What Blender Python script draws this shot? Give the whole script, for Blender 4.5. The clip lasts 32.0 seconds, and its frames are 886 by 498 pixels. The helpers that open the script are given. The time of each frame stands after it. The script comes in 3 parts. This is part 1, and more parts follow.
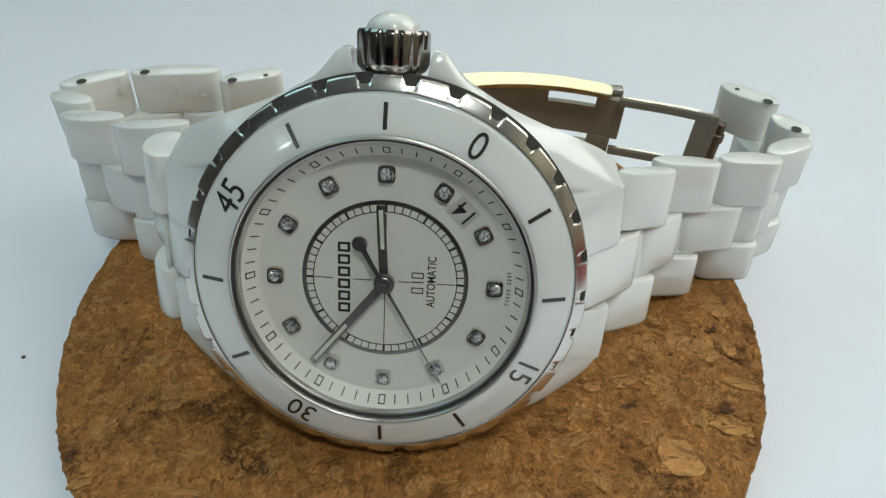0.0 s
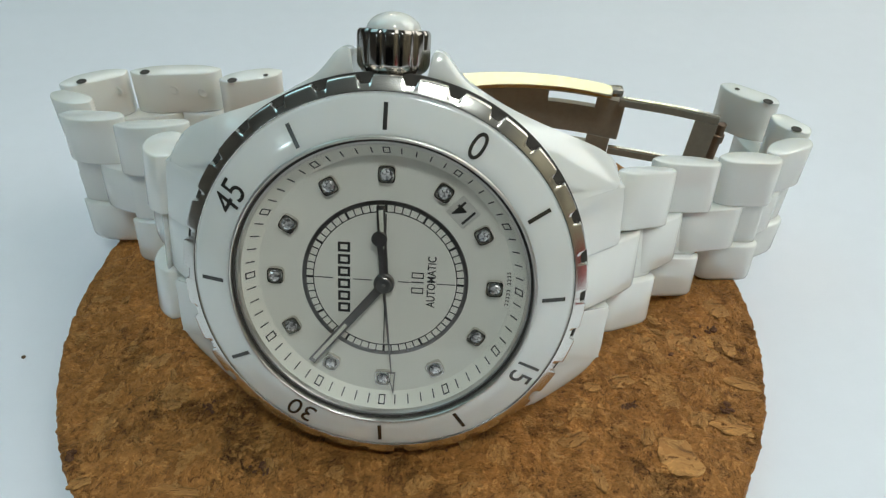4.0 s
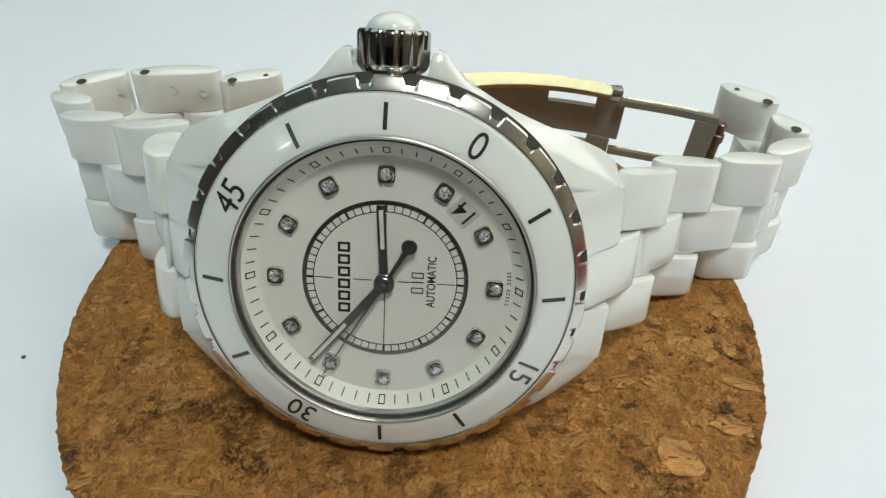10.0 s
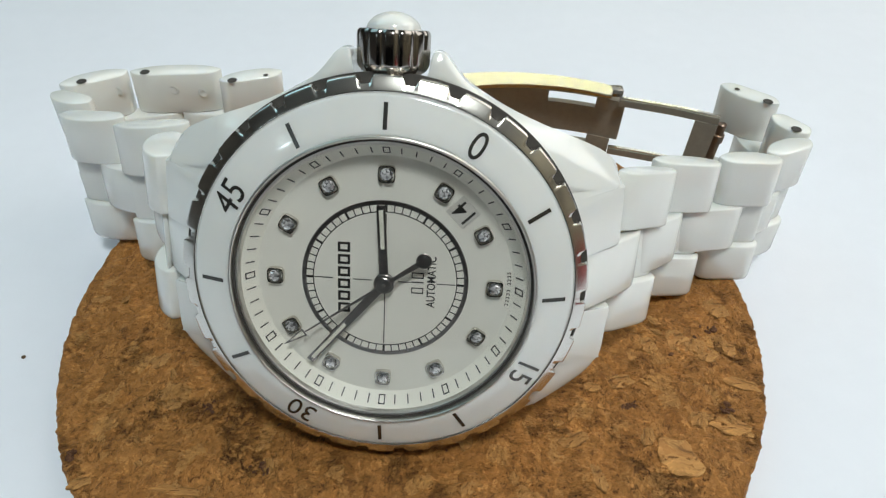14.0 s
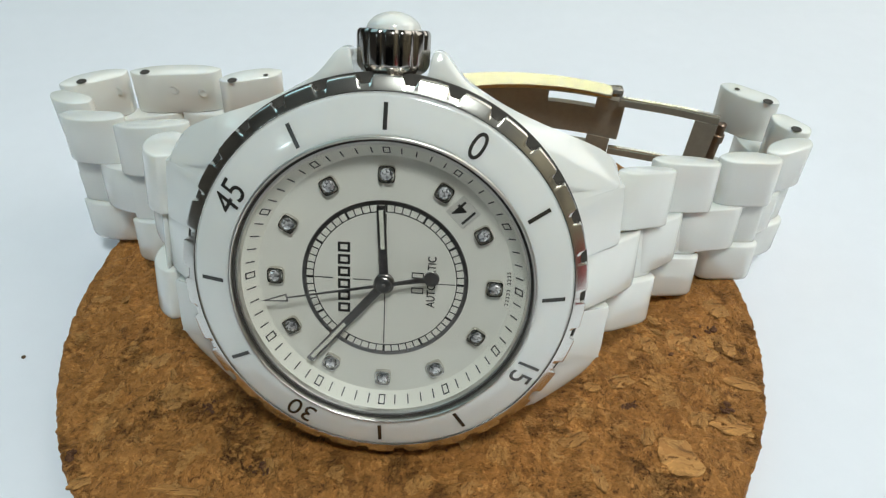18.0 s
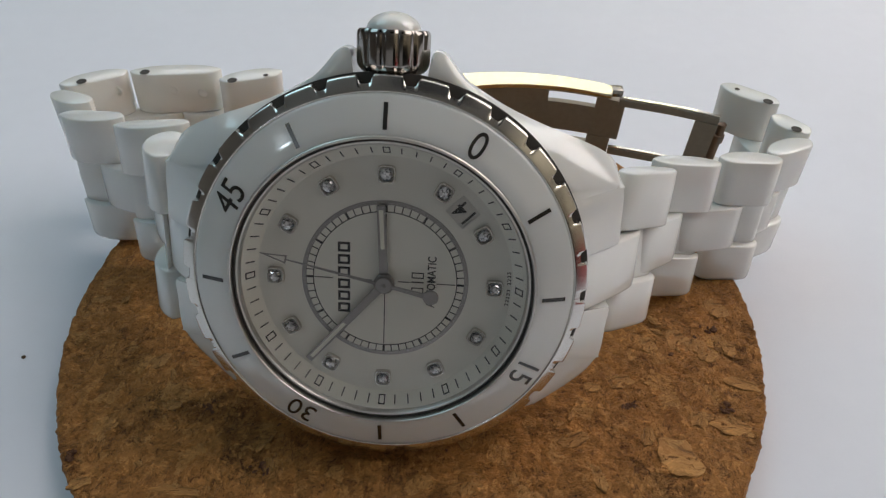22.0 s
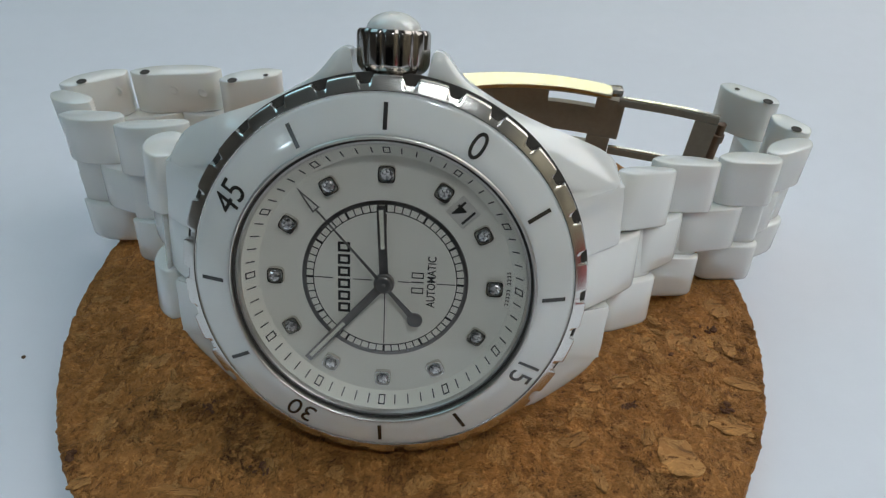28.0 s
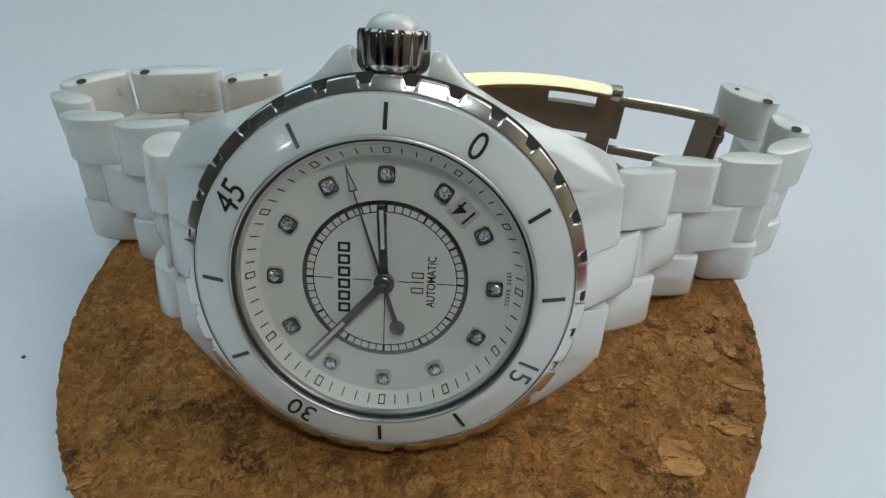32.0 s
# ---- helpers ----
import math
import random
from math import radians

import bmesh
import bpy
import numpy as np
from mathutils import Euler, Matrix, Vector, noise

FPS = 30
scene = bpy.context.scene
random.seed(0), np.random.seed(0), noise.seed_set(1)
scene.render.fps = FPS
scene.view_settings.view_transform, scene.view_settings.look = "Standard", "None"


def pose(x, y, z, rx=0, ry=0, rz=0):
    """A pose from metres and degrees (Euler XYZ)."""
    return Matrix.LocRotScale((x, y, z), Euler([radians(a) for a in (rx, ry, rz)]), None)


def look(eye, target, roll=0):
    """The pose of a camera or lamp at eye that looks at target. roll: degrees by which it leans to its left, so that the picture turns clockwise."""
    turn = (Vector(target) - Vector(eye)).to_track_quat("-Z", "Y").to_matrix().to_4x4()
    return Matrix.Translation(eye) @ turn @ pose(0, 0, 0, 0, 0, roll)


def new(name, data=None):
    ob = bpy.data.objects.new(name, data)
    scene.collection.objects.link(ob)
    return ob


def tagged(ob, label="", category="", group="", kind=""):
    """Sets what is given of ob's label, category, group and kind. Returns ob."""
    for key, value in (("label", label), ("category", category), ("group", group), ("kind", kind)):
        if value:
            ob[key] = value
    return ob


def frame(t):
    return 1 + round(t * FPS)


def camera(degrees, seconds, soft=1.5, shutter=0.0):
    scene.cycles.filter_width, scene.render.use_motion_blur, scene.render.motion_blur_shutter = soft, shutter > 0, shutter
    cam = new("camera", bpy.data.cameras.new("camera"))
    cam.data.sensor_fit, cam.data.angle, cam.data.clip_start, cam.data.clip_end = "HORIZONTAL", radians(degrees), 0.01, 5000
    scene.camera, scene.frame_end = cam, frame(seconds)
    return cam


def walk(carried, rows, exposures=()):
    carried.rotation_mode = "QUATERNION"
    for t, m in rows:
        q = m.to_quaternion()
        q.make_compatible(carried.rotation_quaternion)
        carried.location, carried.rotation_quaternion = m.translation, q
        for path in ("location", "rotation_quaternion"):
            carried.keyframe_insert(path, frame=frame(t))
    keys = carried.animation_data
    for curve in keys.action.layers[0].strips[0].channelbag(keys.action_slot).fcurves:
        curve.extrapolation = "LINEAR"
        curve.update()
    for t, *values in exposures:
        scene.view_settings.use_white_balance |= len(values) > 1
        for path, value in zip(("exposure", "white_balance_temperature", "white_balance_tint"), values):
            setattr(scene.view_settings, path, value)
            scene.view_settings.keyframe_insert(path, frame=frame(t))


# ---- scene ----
# ------------------------------------------------------------------ camera
EYE = Vector((4.668, -39.159, 63.0)) * 0.001
TURN = Matrix(((0.9998, -0.0133, -0.0136), (-0.0, 0.7141, -0.7001), (0.019, 0.6999, 0.7139))).to_4x4()
STAND = Matrix.Translation(EYE) @ TURN
cam = camera(70.96, 32.0, 1.3)
EXPOSURES = ((0.0, -0.02, 6100, -2), (6.0, 0.0, 6080, -2), (8.0, -0.02, 6030, -1), (9.0, -0.37, 6330, -4), (10.0, -0.32, 6380, -2), (11.0, -0.32, 6430, -3),
             (12.0, -0.1, 6840, -5), (13.0, -0.15, 6480, 5), (14.0, -0.29, 6180, 2), (18.0, -0.29, 6180, 0), (19.0, -0.46, 6400, -3), (20.0, 0.15, 6930, 4), (21.0, 0.05, 6360, 12), (22.0, 0.22, 6310, 11),
             (23.0, 0.55, 6300, 8), (24.0, 0.52, 6300, 7), (25.0, 0.0, 6120, 3), (28.0, -0.12, 5880, 4), (29.0, -0.29, 5930, -1), (30.0, -0.34, 5910, -3), (31.0, -0.26, 5880, -1), (32.0, -0.2, 5860, 0))
walk(cam, ((0.0, STAND), (32.0, STAND)), EXPOSURES)

# ------------------------------------------------------------------ light
world = bpy.data.worlds.new("room_air")
world.use_nodes = True
world.node_tree.nodes["Background"].inputs[0].default_value = (0.9, 0.95, 1.0, 1)
world.node_tree.nodes["Background"].inputs[1].default_value = 0.25
scene.world = world


def area(name, eye, target, sx, sy, watts, colour):
    data = bpy.data.lights.new(name, "AREA")
    data.shape, data.size, data.size_y, data.energy, data.color = "RECTANGLE", sx, sy, watts, colour
    ob = new(name, data)
    ob.matrix_world = look(eye, target)
    return ob


BACK_AT, OVER_AT, RIGHT_AT, SIDE_AT, LEFT_AT, UP_AT = (0.22, 0.92, 1.00), (0.06, -0.115, 0.44), (0.34, 0.12, 0.33), (-0.544, -0.508, 0.54), (-0.36, 0.20, 0.50), (1.50, -1.10, 0.90)
# Unseen lamp added for light from behind; no such panel is known.
area("added_back_lamp", BACK_AT, (0, 0.02, 0), 1.8, 0.9, 4.5, (0.99, 0.98, 0.97))
# Unseen lamp added close overhead to light the dial and mat.
area("added_over_lamp", OVER_AT, (0, 0.0, 0), 0.08, 0.08, 1.47, (1.0, 0.985, 0.96))
# Unseen warm lamp added to brighten the right side.
area("added_right_lamp", RIGHT_AT, (0.01, 0.0, 0), 0.36, 0.36, 1.12, (1.0, 0.90, 0.83))
# Small unseen lamp set where the bezel's highlight points; its stand is added.
area("highlight_lamp", SIDE_AT, (0, 0, 0.03), 0.06, 0.05, 0.12, (0.8, 0.93, 1.0))
# Unseen cool lamp added to lift the left of the table.
area("added_left_lamp", LEFT_AT, (-0.04, 0, 0), 0.36, 0.36, 0.6, (0.52, 0.87, 1.0))
# Unseen warm lamp added so the bezel mirrors a brighter wall.
area("added_wall_lamp", UP_AT, (2.50, -1.60, 1.40), 0.3, 0.3, 6.0, (1.0, 0.86, 0.62))

# ------------------------------------------------------------------ materials


def material(name, colour, rough=0.5, metal=0.0, coat=0.0, spread=0.04, size=900.0, bump=0.0, bump_size=3000.0, ior=1.5):
    """A surface with two scales of tone, a little uneven gloss and fine relief."""
    m = bpy.data.materials.new(name)
    m.use_nodes = True
    t = m.node_tree
    b = t.nodes["Principled BSDF"]
    b.inputs["Roughness"].default_value = rough
    b.inputs["Metallic"].default_value = metal
    b.inputs["Coat Weight"].default_value = coat
    b.inputs["Coat Roughness"].default_value = 0.05
    b.inputs["IOR"].default_value = ior
    geo = t.nodes.new("ShaderNodeTexCoord")
    big, small = t.nodes.new("ShaderNodeTexNoise"), t.nodes.new("ShaderNodeTexNoise")
    big.inputs["Scale"].default_value, small.inputs["Scale"].default_value = size * 0.12, size
    small.inputs["Detail"].default_value = 4
    add = t.nodes.new("ShaderNodeMath")
    add.operation = "ADD"
    ramp = t.nodes.new("ShaderNodeValToRGB")
    half = t.nodes.new("ShaderNodeMath")
    half.operation, half.inputs[1].default_value = "MULTIPLY", 0.5
    lo = [max(0, c * (1 - spread)) for c in colour]
    hi = [min(1, c * (1 + spread)) for c in colour]
    ramp.color_ramp.elements[0].position, ramp.color_ramp.elements[1].position = 0.35, 0.65
    ramp.color_ramp.elements[0].color, ramp.color_ramp.elements[1].color = (*lo, 1), (*hi, 1)
    for n in (big, small):
        t.links.new(geo.outputs["Object"], n.inputs["Vector"])
    t.links.new(big.outputs[0], add.inputs[0])
    t.links.new(small.outputs[0], add.inputs[1])
    t.links.new(add.outputs[0], half.inputs[0])
    t.links.new(half.outputs[0], ramp.inputs[0])
    t.links.new(ramp.outputs[0], b.inputs["Base Color"])
    if bump:
        fine, bp = t.nodes.new("ShaderNodeTexNoise"), t.nodes.new("ShaderNodeBump")
        fine.inputs["Scale"].default_value, fine.inputs["Detail"].default_value = bump_size, 5
        bp.inputs["Strength"].default_value, bp.inputs["Distance"].default_value = bump, 0.0002
        t.links.new(geo.outputs["Object"], fine.inputs["Vector"])
        t.links.new(fine.outputs[0], bp.inputs["Height"])
        t.links.new(bp.outputs[0], b.inputs["Normal"])
    return m


CERAMIC = material("white_ceramic", (0.79, 0.797, 0.77), 0.10, spread=0.015, size=300, bump=0.02, bump_size=260, ior=1.95)
ceramic_node = CERAMIC.node_tree.nodes["Principled BSDF"]
ceramic_node.inputs["Subsurface Weight"].default_value = 0.35
ceramic_node.inputs["Subsurface Radius"].default_value = (1.0, 0.9, 0.75)
ceramic_node.inputs["Subsurface Scale"].default_value = 0.0012
DIAL_WHITE = material("white_lacquer", (0.73, 0.715, 0.645), 0.35, spread=0.012, size=500)
FLANGE_WHITE = material("flange_white", (0.80, 0.785, 0.70), 0.4, spread=0.01, size=500)
STEEL = material("polished_steel", (0.72, 0.70, 0.655), 0.2, 1.0, spread=0.05, size=700, bump=0.02)
STEEL_DARK = material("steel_rim", (0.60, 0.57, 0.52), 0.10, 1.0, spread=0.06, size=700)
RING = material("crystal_ring_steel", (0.70, 0.68, 0.64), 0.30, 1.0, spread=0.05, size=700)
# Darker than STEEL, in place of the dark surroundings the crown mirrors.
CROWN = material("darkened_steel", (0.36, 0.335, 0.31), 0.16, 1.0, spread=0.06, size=900)
BRUSHED = material("brushed_steel", (0.33, 0.305, 0.26), 0.5, 0.35, spread=0.08, size=1500, bump=0.12, bump_size=5000)
# Polished steel edge, coloured yellow for the warm lamp mirrored in it.
LAMP_TINTED = material("tinted_polished_edge", (0.66, 0.64, 0.50), 0.24, 1.0, spread=0.05, size=800)
INK = material("black_print", (0.018, 0.017, 0.016), 0.45, spread=0.1)
GREY_INK = material("grey_bezel_mark", (0.10, 0.097, 0.092), 0.22, 0.8, spread=0.15)
LUME = material("pale_hand_inlay", (0.66, 0.65, 0.56), 0.5, spread=0.03)
HAND = material("hand_steel", (0.27, 0.255, 0.245), 0.3, 1.0, spread=0.08)
DATE = material("date_recess_grey", (0.55, 0.535, 0.49), 0.5, spread=0.05)
# Near-black painted for shade in pin holes and the bezel gap; also the crystal's groove.
HOLE = material("pin_hole_shade", (0.04, 0.035, 0.03), 0.7, spread=0.2)
PIN = material("pin_steel", (0.30, 0.22, 0.17), 0.3, 1.0, spread=0.15)
TABLE = material("white_table_paper", (0.78, 0.80, 0.865), 0.75, spread=0.012, size=260, bump=0.05, bump_size=1800)
WALL = material("room_wall_paint", (0.60, 0.57, 0.52), 0.8, spread=0.03, size=6)
WOOD = material("dark_floor_wood", (0.16, 0.11, 0.07), 0.6, spread=0.15, size=20)
CEILING = material("ceiling_paint", (0.78, 0.78, 0.77), 0.8, spread=0.02, size=6)
HOUSING = material("dark_lamp_housing", (0.05, 0.05, 0.05), 0.4, spread=0.1)
DIODE = bpy.data.materials.new("diode_glow")
DIODE.use_nodes = True
DIODE.node_tree.nodes["Principled BSDF"].inputs["Emission Color"].default_value = (1.0, 0.90, 0.60, 1)
DIODE.node_tree.nodes["Principled BSDF"].inputs["Emission Strength"].default_value = 16
CLOTH = material("dark_blocker_cloth", (0.05, 0.05, 0.055), 0.9, spread=0.2, size=30)
# Glow of an added panel, mirrored as haze in the crystal.
GLOW_PANEL = bpy.data.materials.new("panel_glow")
GLOW_PANEL.use_nodes = True
GLOW_PANEL.node_tree.nodes["Principled BSDF"].inputs["Emission Color"].default_value = (0.97, 0.99, 1.0, 1)
GLOW_PANEL.node_tree.nodes["Principled BSDF"].inputs["Emission Strength"].default_value = 0.13
SPECK = material("dark_crumb", (0.10, 0.06, 0.03), 0.8, spread=0.3, size=4000)


def cork_material(name, tones, pale, relief):
    """Pressed cork: short fibres in several tans, granules with dark seams, small dark specks and torn cracks."""
    m = bpy.data.materials.new(name)
    m.use_nodes = True
    t = m.node_tree
    N, L = t.nodes, t.links
    b = N["Principled BSDF"]
    b.inputs["Roughness"].default_value = 0.62
    b.inputs["Specular IOR Level"].default_value = 0.35
    co, info = N.new("ShaderNodeTexCoord"), N.new("ShaderNodeObjectInfo")

    def noise_node(scale, detail, rough=0.55, vec=None):
        n = N.new("ShaderNodeTexNoise")
        n.inputs["Scale"].default_value, n.inputs["Detail"].default_value, n.inputs["Roughness"].default_value = scale, detail, rough
        L.new(vec or co.outputs["Object"], n.inputs["Vector"])
        return n

    def ramp(src, stops):
        r = N.new("ShaderNodeValToRGB")
        e = r.color_ramp.elements
        e[0].position, e[0].color = stops[0][0], (*stops[0][1], 1)
        e[1].position, e[1].color = stops[-1][0], (*stops[-1][1], 1)
        for p, c in stops[1:-1]:
            e.new(p).color = (*c, 1)
        L.new(src, r.inputs[0])
        return r.outputs[0]

    def grey(v):
        return (v, v, v)

    def mix(kind, fac, a, c):
        x = N.new("ShaderNodeMix")
        x.data_type, x.blend_type = "RGBA", kind
        if isinstance(fac, float):
            x.inputs["Factor"].default_value = fac
        else:
            L.new(fac, x.inputs["Factor"])
        L.new(a, x.inputs["A"])
        L.new(c, x.inputs["B"])
        return x.outputs["Result"]

    def bend(scale, amount, stretch, turn):
        w = noise_node(scale, 4, 0.6)
        v = N.new("ShaderNodeVectorMath")
        v.operation = "MULTIPLY_ADD"
        v.inputs[1].default_value = grey(amount)
        L.new(w.outputs["Color"], v.inputs[0])
        L.new(co.outputs["Object"], v.inputs[2])
        mp = N.new("ShaderNodeMapping")
        mp.inputs["Scale"].default_value, mp.inputs["Rotation"].default_value = stretch, (0, 0, turn)
        L.new(v.outputs[0], mp.inputs["Vector"])
        return mp.outputs[0]

    def cells(scale, vec, feature="F1"):
        v = N.new("ShaderNodeTexVoronoi")
        v.inputs["Scale"].default_value, v.feature = scale, feature
        L.new(vec, v.inputs["Vector"])
        return v

    def split(src):
        sep = N.new("ShaderNodeSeparateColor")
        L.new(src, sep.inputs[0])
        return sep.outputs

    flat = bend(600, 0.0030, (1.15, 0.9, 1), 0.4)
    along, across = bend(170, 0.0050, (0.30, 1.0, 1), 0.35), bend(190, 0.0050, (1.0, 0.34, 1), -0.3)
    granule, seam = split(cells(430, flat).outputs["Color"]), cells(430, flat, "DISTANCE_TO_EDGE")
    shard = split(cells(1300, flat).outputs["Color"])
    a, c = noise_node(2600, 6, 0.7, along), noise_node(2600, 6, 0.7, across)
    pick = noise_node(260, 2)
    fibre = split(mix("MIX", ramp(pick.outputs[0], ((0.45, grey(0)), (0.55, grey(1)))), a.outputs["Color"], c.outputs["Color"]))
    col = ramp(shard[0], ((0.0, tones[0]), (0.35, tones[1]), (0.75, tones[2]), (1.0, tones[3])))
    col = mix("MULTIPLY", 1.0, col, ramp(granule[1], ((0.0, grey(0.88)), (0.5, grey(1.0)), (1.0, grey(1.15)))))
    col = mix("MULTIPLY", 1.0, col, ramp(info.outputs["Random"], ((0.0, grey(0.85)), (1.0, grey(1.15)))))
    lit = ramp(granule[2], ((0.90, grey(0)), (0.91, grey(0.5))))
    bright = N.new("ShaderNodeRGB")
    bright.outputs[0].default_value = (*pale, 1)
    col = mix("MIX", lit, col, bright.outputs[0])
    col = mix("MULTIPLY", 0.9, col, ramp(fibre[0], ((0.32, (0.30, 0.26, 0.23)), (0.44, grey(0.88)), (0.55, grey(1.08)), (0.68, grey(1.6)))))
    where = noise_node(140, 3, 0.6)
    edge = ramp(seam.outputs["Distance"], ((0.0, (0.30, 0.24, 0.20)), (0.045, grey(1))))
    col = mix("MULTIPLY", ramp(pick.outputs[0], ((0.52, grey(0)), (0.64, grey(0.7)))), col, edge)
    speck = noise_node(2600, 3, 0.6, flat)
    dots = ramp(speck.outputs[0], ((0.33, (0.22, 0.15, 0.12)), (0.39, grey(1))))
    col = mix("MULTIPLY", ramp(where.outputs[0], ((0.40, grey(0.45)), (0.62, grey(1.0)))), col, dots)
    torn = noise_node(900, 7, 0.75, along)
    crack = ramp(torn.outputs[0], ((0.465, grey(1)), (0.495, (0.36, 0.28, 0.23)), (0.505, (0.36, 0.28, 0.23)), (0.535, grey(1))))
    gate = ramp(where.outputs[0], ((0.545, grey(0)), (0.665, grey(0.8))))
    col = mix("MULTIPLY", gate, col, crack)
    L.new(col, b.inputs["Base Color"])
    level = mix("MIX", 0.45, mix("MIX", 0.35, granule[0], shard[1]), fibre[0])
    level = mix("MULTIPLY", gate, mix("MULTIPLY", 0.7, level, dots), crack)
    bp = N.new("ShaderNodeBump")
    bp.inputs["Strength"].default_value, bp.inputs["Distance"].default_value = relief, 0.0010
    L.new(level, bp.inputs["Height"])
    L.new(bp.outputs[0], b.inputs["Normal"])
    return m


CORK = cork_material("pressed_cork", ((0.299, 0.124, 0.028), (0.386, 0.169, 0.040), (0.429, 0.192, 0.048), (0.512, 0.244, 0.065)), (0.550, 0.291, 0.088), 1.0)
CORK_FLAKE = cork_material("pale_cork_flake", ((0.386, 0.181, 0.048), (0.464, 0.228, 0.065), (0.502, 0.260, 0.076), (0.580, 0.312, 0.101)), (0.598, 0.343, 0.118), 0.8)
CORK_BARK = cork_material("dark_bark_chip", ((0.16, 0.072, 0.036), (0.20, 0.090, 0.044), (0.24, 0.11, 0.052), (0.30, 0.14, 0.066)), (0.32, 0.16, 0.08), 1.0)


def glass_material(name, least):
    """A thin clear pane: light passes straight through, and both faces gloss more at a slant."""
    m = bpy.data.materials.new(name)
    m.use_nodes = True
    t = m.node_tree
    t.nodes.remove(t.nodes["Principled BSDF"])
    clear, gloss, slant, power, scale, mix = (t.nodes.new("ShaderNode" + n) for n in ("BsdfTransparent", "BsdfGlossy", "LayerWeight", "Math", "Math", "MixShader"))
    gloss.inputs["Roughness"].default_value = 0.0
    slant.inputs["Blend"].default_value = 0.5
    power.operation, power.inputs[1].default_value = "POWER", 5
    scale.operation, scale.inputs[1].default_value, scale.inputs[2].default_value = "MULTIPLY_ADD", 1 - least, least
    t.links.new(slant.outputs["Facing"], power.inputs[0])
    t.links.new(power.outputs[0], scale.inputs[0])
    t.links.new(scale.outputs[0], mix.inputs[0])
    t.links.new(clear.outputs[0], mix.inputs[1])
    t.links.new(gloss.outputs[0], mix.inputs[2])
    t.links.new(mix.outputs[0], t.nodes["Material Output"].inputs["Surface"])
    return m


GLASS = glass_material("sapphire_glass", 0.025)


def stone_material():
    """A brilliant-cut stone: hard gloss over random cells painted bright and dark for its sparkle."""
    m = bpy.data.materials.new("cut_stone")
    m.use_nodes = True
    t = m.node_tree
    b = t.nodes["Principled BSDF"]
    b.inputs["Roughness"].default_value, b.inputs["IOR"].default_value, b.inputs["Metallic"].default_value = 0.06, 2.4, 0.35
    co, v, sep, r = (t.nodes.new("ShaderNode" + n) for n in ("TexCoord", "TexVoronoi", "SeparateColor", "ValToRGB"))
    # Cells of colour stand in for glints and mirrored facets.
    v.inputs["Scale"].default_value = 4200
    e = r.color_ramp.elements
    e[0].position, e[0].color = 0.0, (0.05, 0.05, 0.055, 1)
    e[1].position, e[1].color = 1.0, (0.95, 0.95, 0.97, 1)
    e.new(0.45).color = (0.22, 0.22, 0.23, 1)
    t.links.new(co.outputs["Object"], v.inputs["Vector"])
    t.links.new(v.outputs["Color"], sep.inputs[0])
    t.links.new(sep.outputs[0], r.inputs[0])
    t.links.new(r.outputs[0], b.inputs["Base Color"])
    return m


STONE = stone_material()

# ------------------------------------------------------------------ mesh helpers (all in millimetres)
MM = 0.001


def part(name, bm, mat, parent=None, label="", smooth=40, local=None):
    """Links a bmesh, drawn in millimetres, as one mesh object under a thing or a part."""
    me = bpy.data.meshes.new(name)
    bmesh.ops.recalc_face_normals(bm, faces=bm.faces)
    bmesh.ops.scale(bm, vec=(MM, MM, MM), verts=bm.verts)
    for fc in bm.faces:
        fc.smooth = smooth > 0
    bm.to_mesh(me)
    bm.free()
    if smooth:
        me.set_sharp_from_angle(angle=radians(smooth))
    for x in (mat if isinstance(mat, (list, tuple)) else (mat,)):
        me.materials.append(x)
    ob = new(name, me)
    if parent:
        ob.parent = parent
    if local is not None:
        ob.matrix_basis = local
    if label:
        tagged(ob, label)
    return ob


def again(ob, name, parent, local):
    """Another object on the same mesh."""
    o = new(name, ob.data)
    o.parent, o.matrix_basis = parent, local
    return o


def lathe(profile, steps=180, closed=False):
    """A turned body about Z from (radius, height) pairs."""
    bm = bmesh.new()
    rings = []
    for r, z in profile:
        rings.append([bm.verts.new((r * math.cos(2 * math.pi * i / steps), r * math.sin(2 * math.pi * i / steps), z)) for i in range(steps)])
    pairs = list(zip(rings, rings[1:])) + ([(rings[-1], rings[0])] if closed else [])
    for a, b in pairs:
        for i in range(steps):
            j = (i + 1) % steps
            bm.faces.new((a[i], a[j], b[j], b[i]))
    return bm


def plate(points, z0, z1):
    """A flat plate with the outline given, between two heights."""
    bm = bmesh.new()
    lo = [bm.verts.new((x, y, z0)) for x, y in points]
    hi = [bm.verts.new((x, y, z1)) for x, y in points]
    bm.faces.new(hi)
    bm.faces.new(lo[::-1])
    n = len(points)
    for i in range(n):
        bm.faces.new((lo[i], lo[(i + 1) % n], hi[(i + 1) % n], hi[i]))
    return bm


def merge(*bms):
    """Joins bmeshes into the first one."""
    out = bms[0]
    for b in bms[1:]:
        me = bpy.data.meshes.new("tmp")
        b.to_mesh(me)
        b.free()
        out.from_mesh(me)
        bpy.data.meshes.remove(me)
    return out


def box(cx, cy, cz, sx, sy, sz, bevel=0.0):
    bm = bmesh.new()
    bmesh.ops.create_cube(bm, size=1.0, matrix=Matrix.Translation((cx, cy, cz)) @ Matrix.Diagonal((sx, sy, sz, 1)))
    if bevel:
        bmesh.ops.bevel(bm, geom=bm.edges[:], offset=bevel, segments=2, affect="EDGES", profile=0.5)
    return bm


def turned(bm, m):
    bmesh.ops.transform(bm, matrix=m, verts=bm.verts)
    return bm


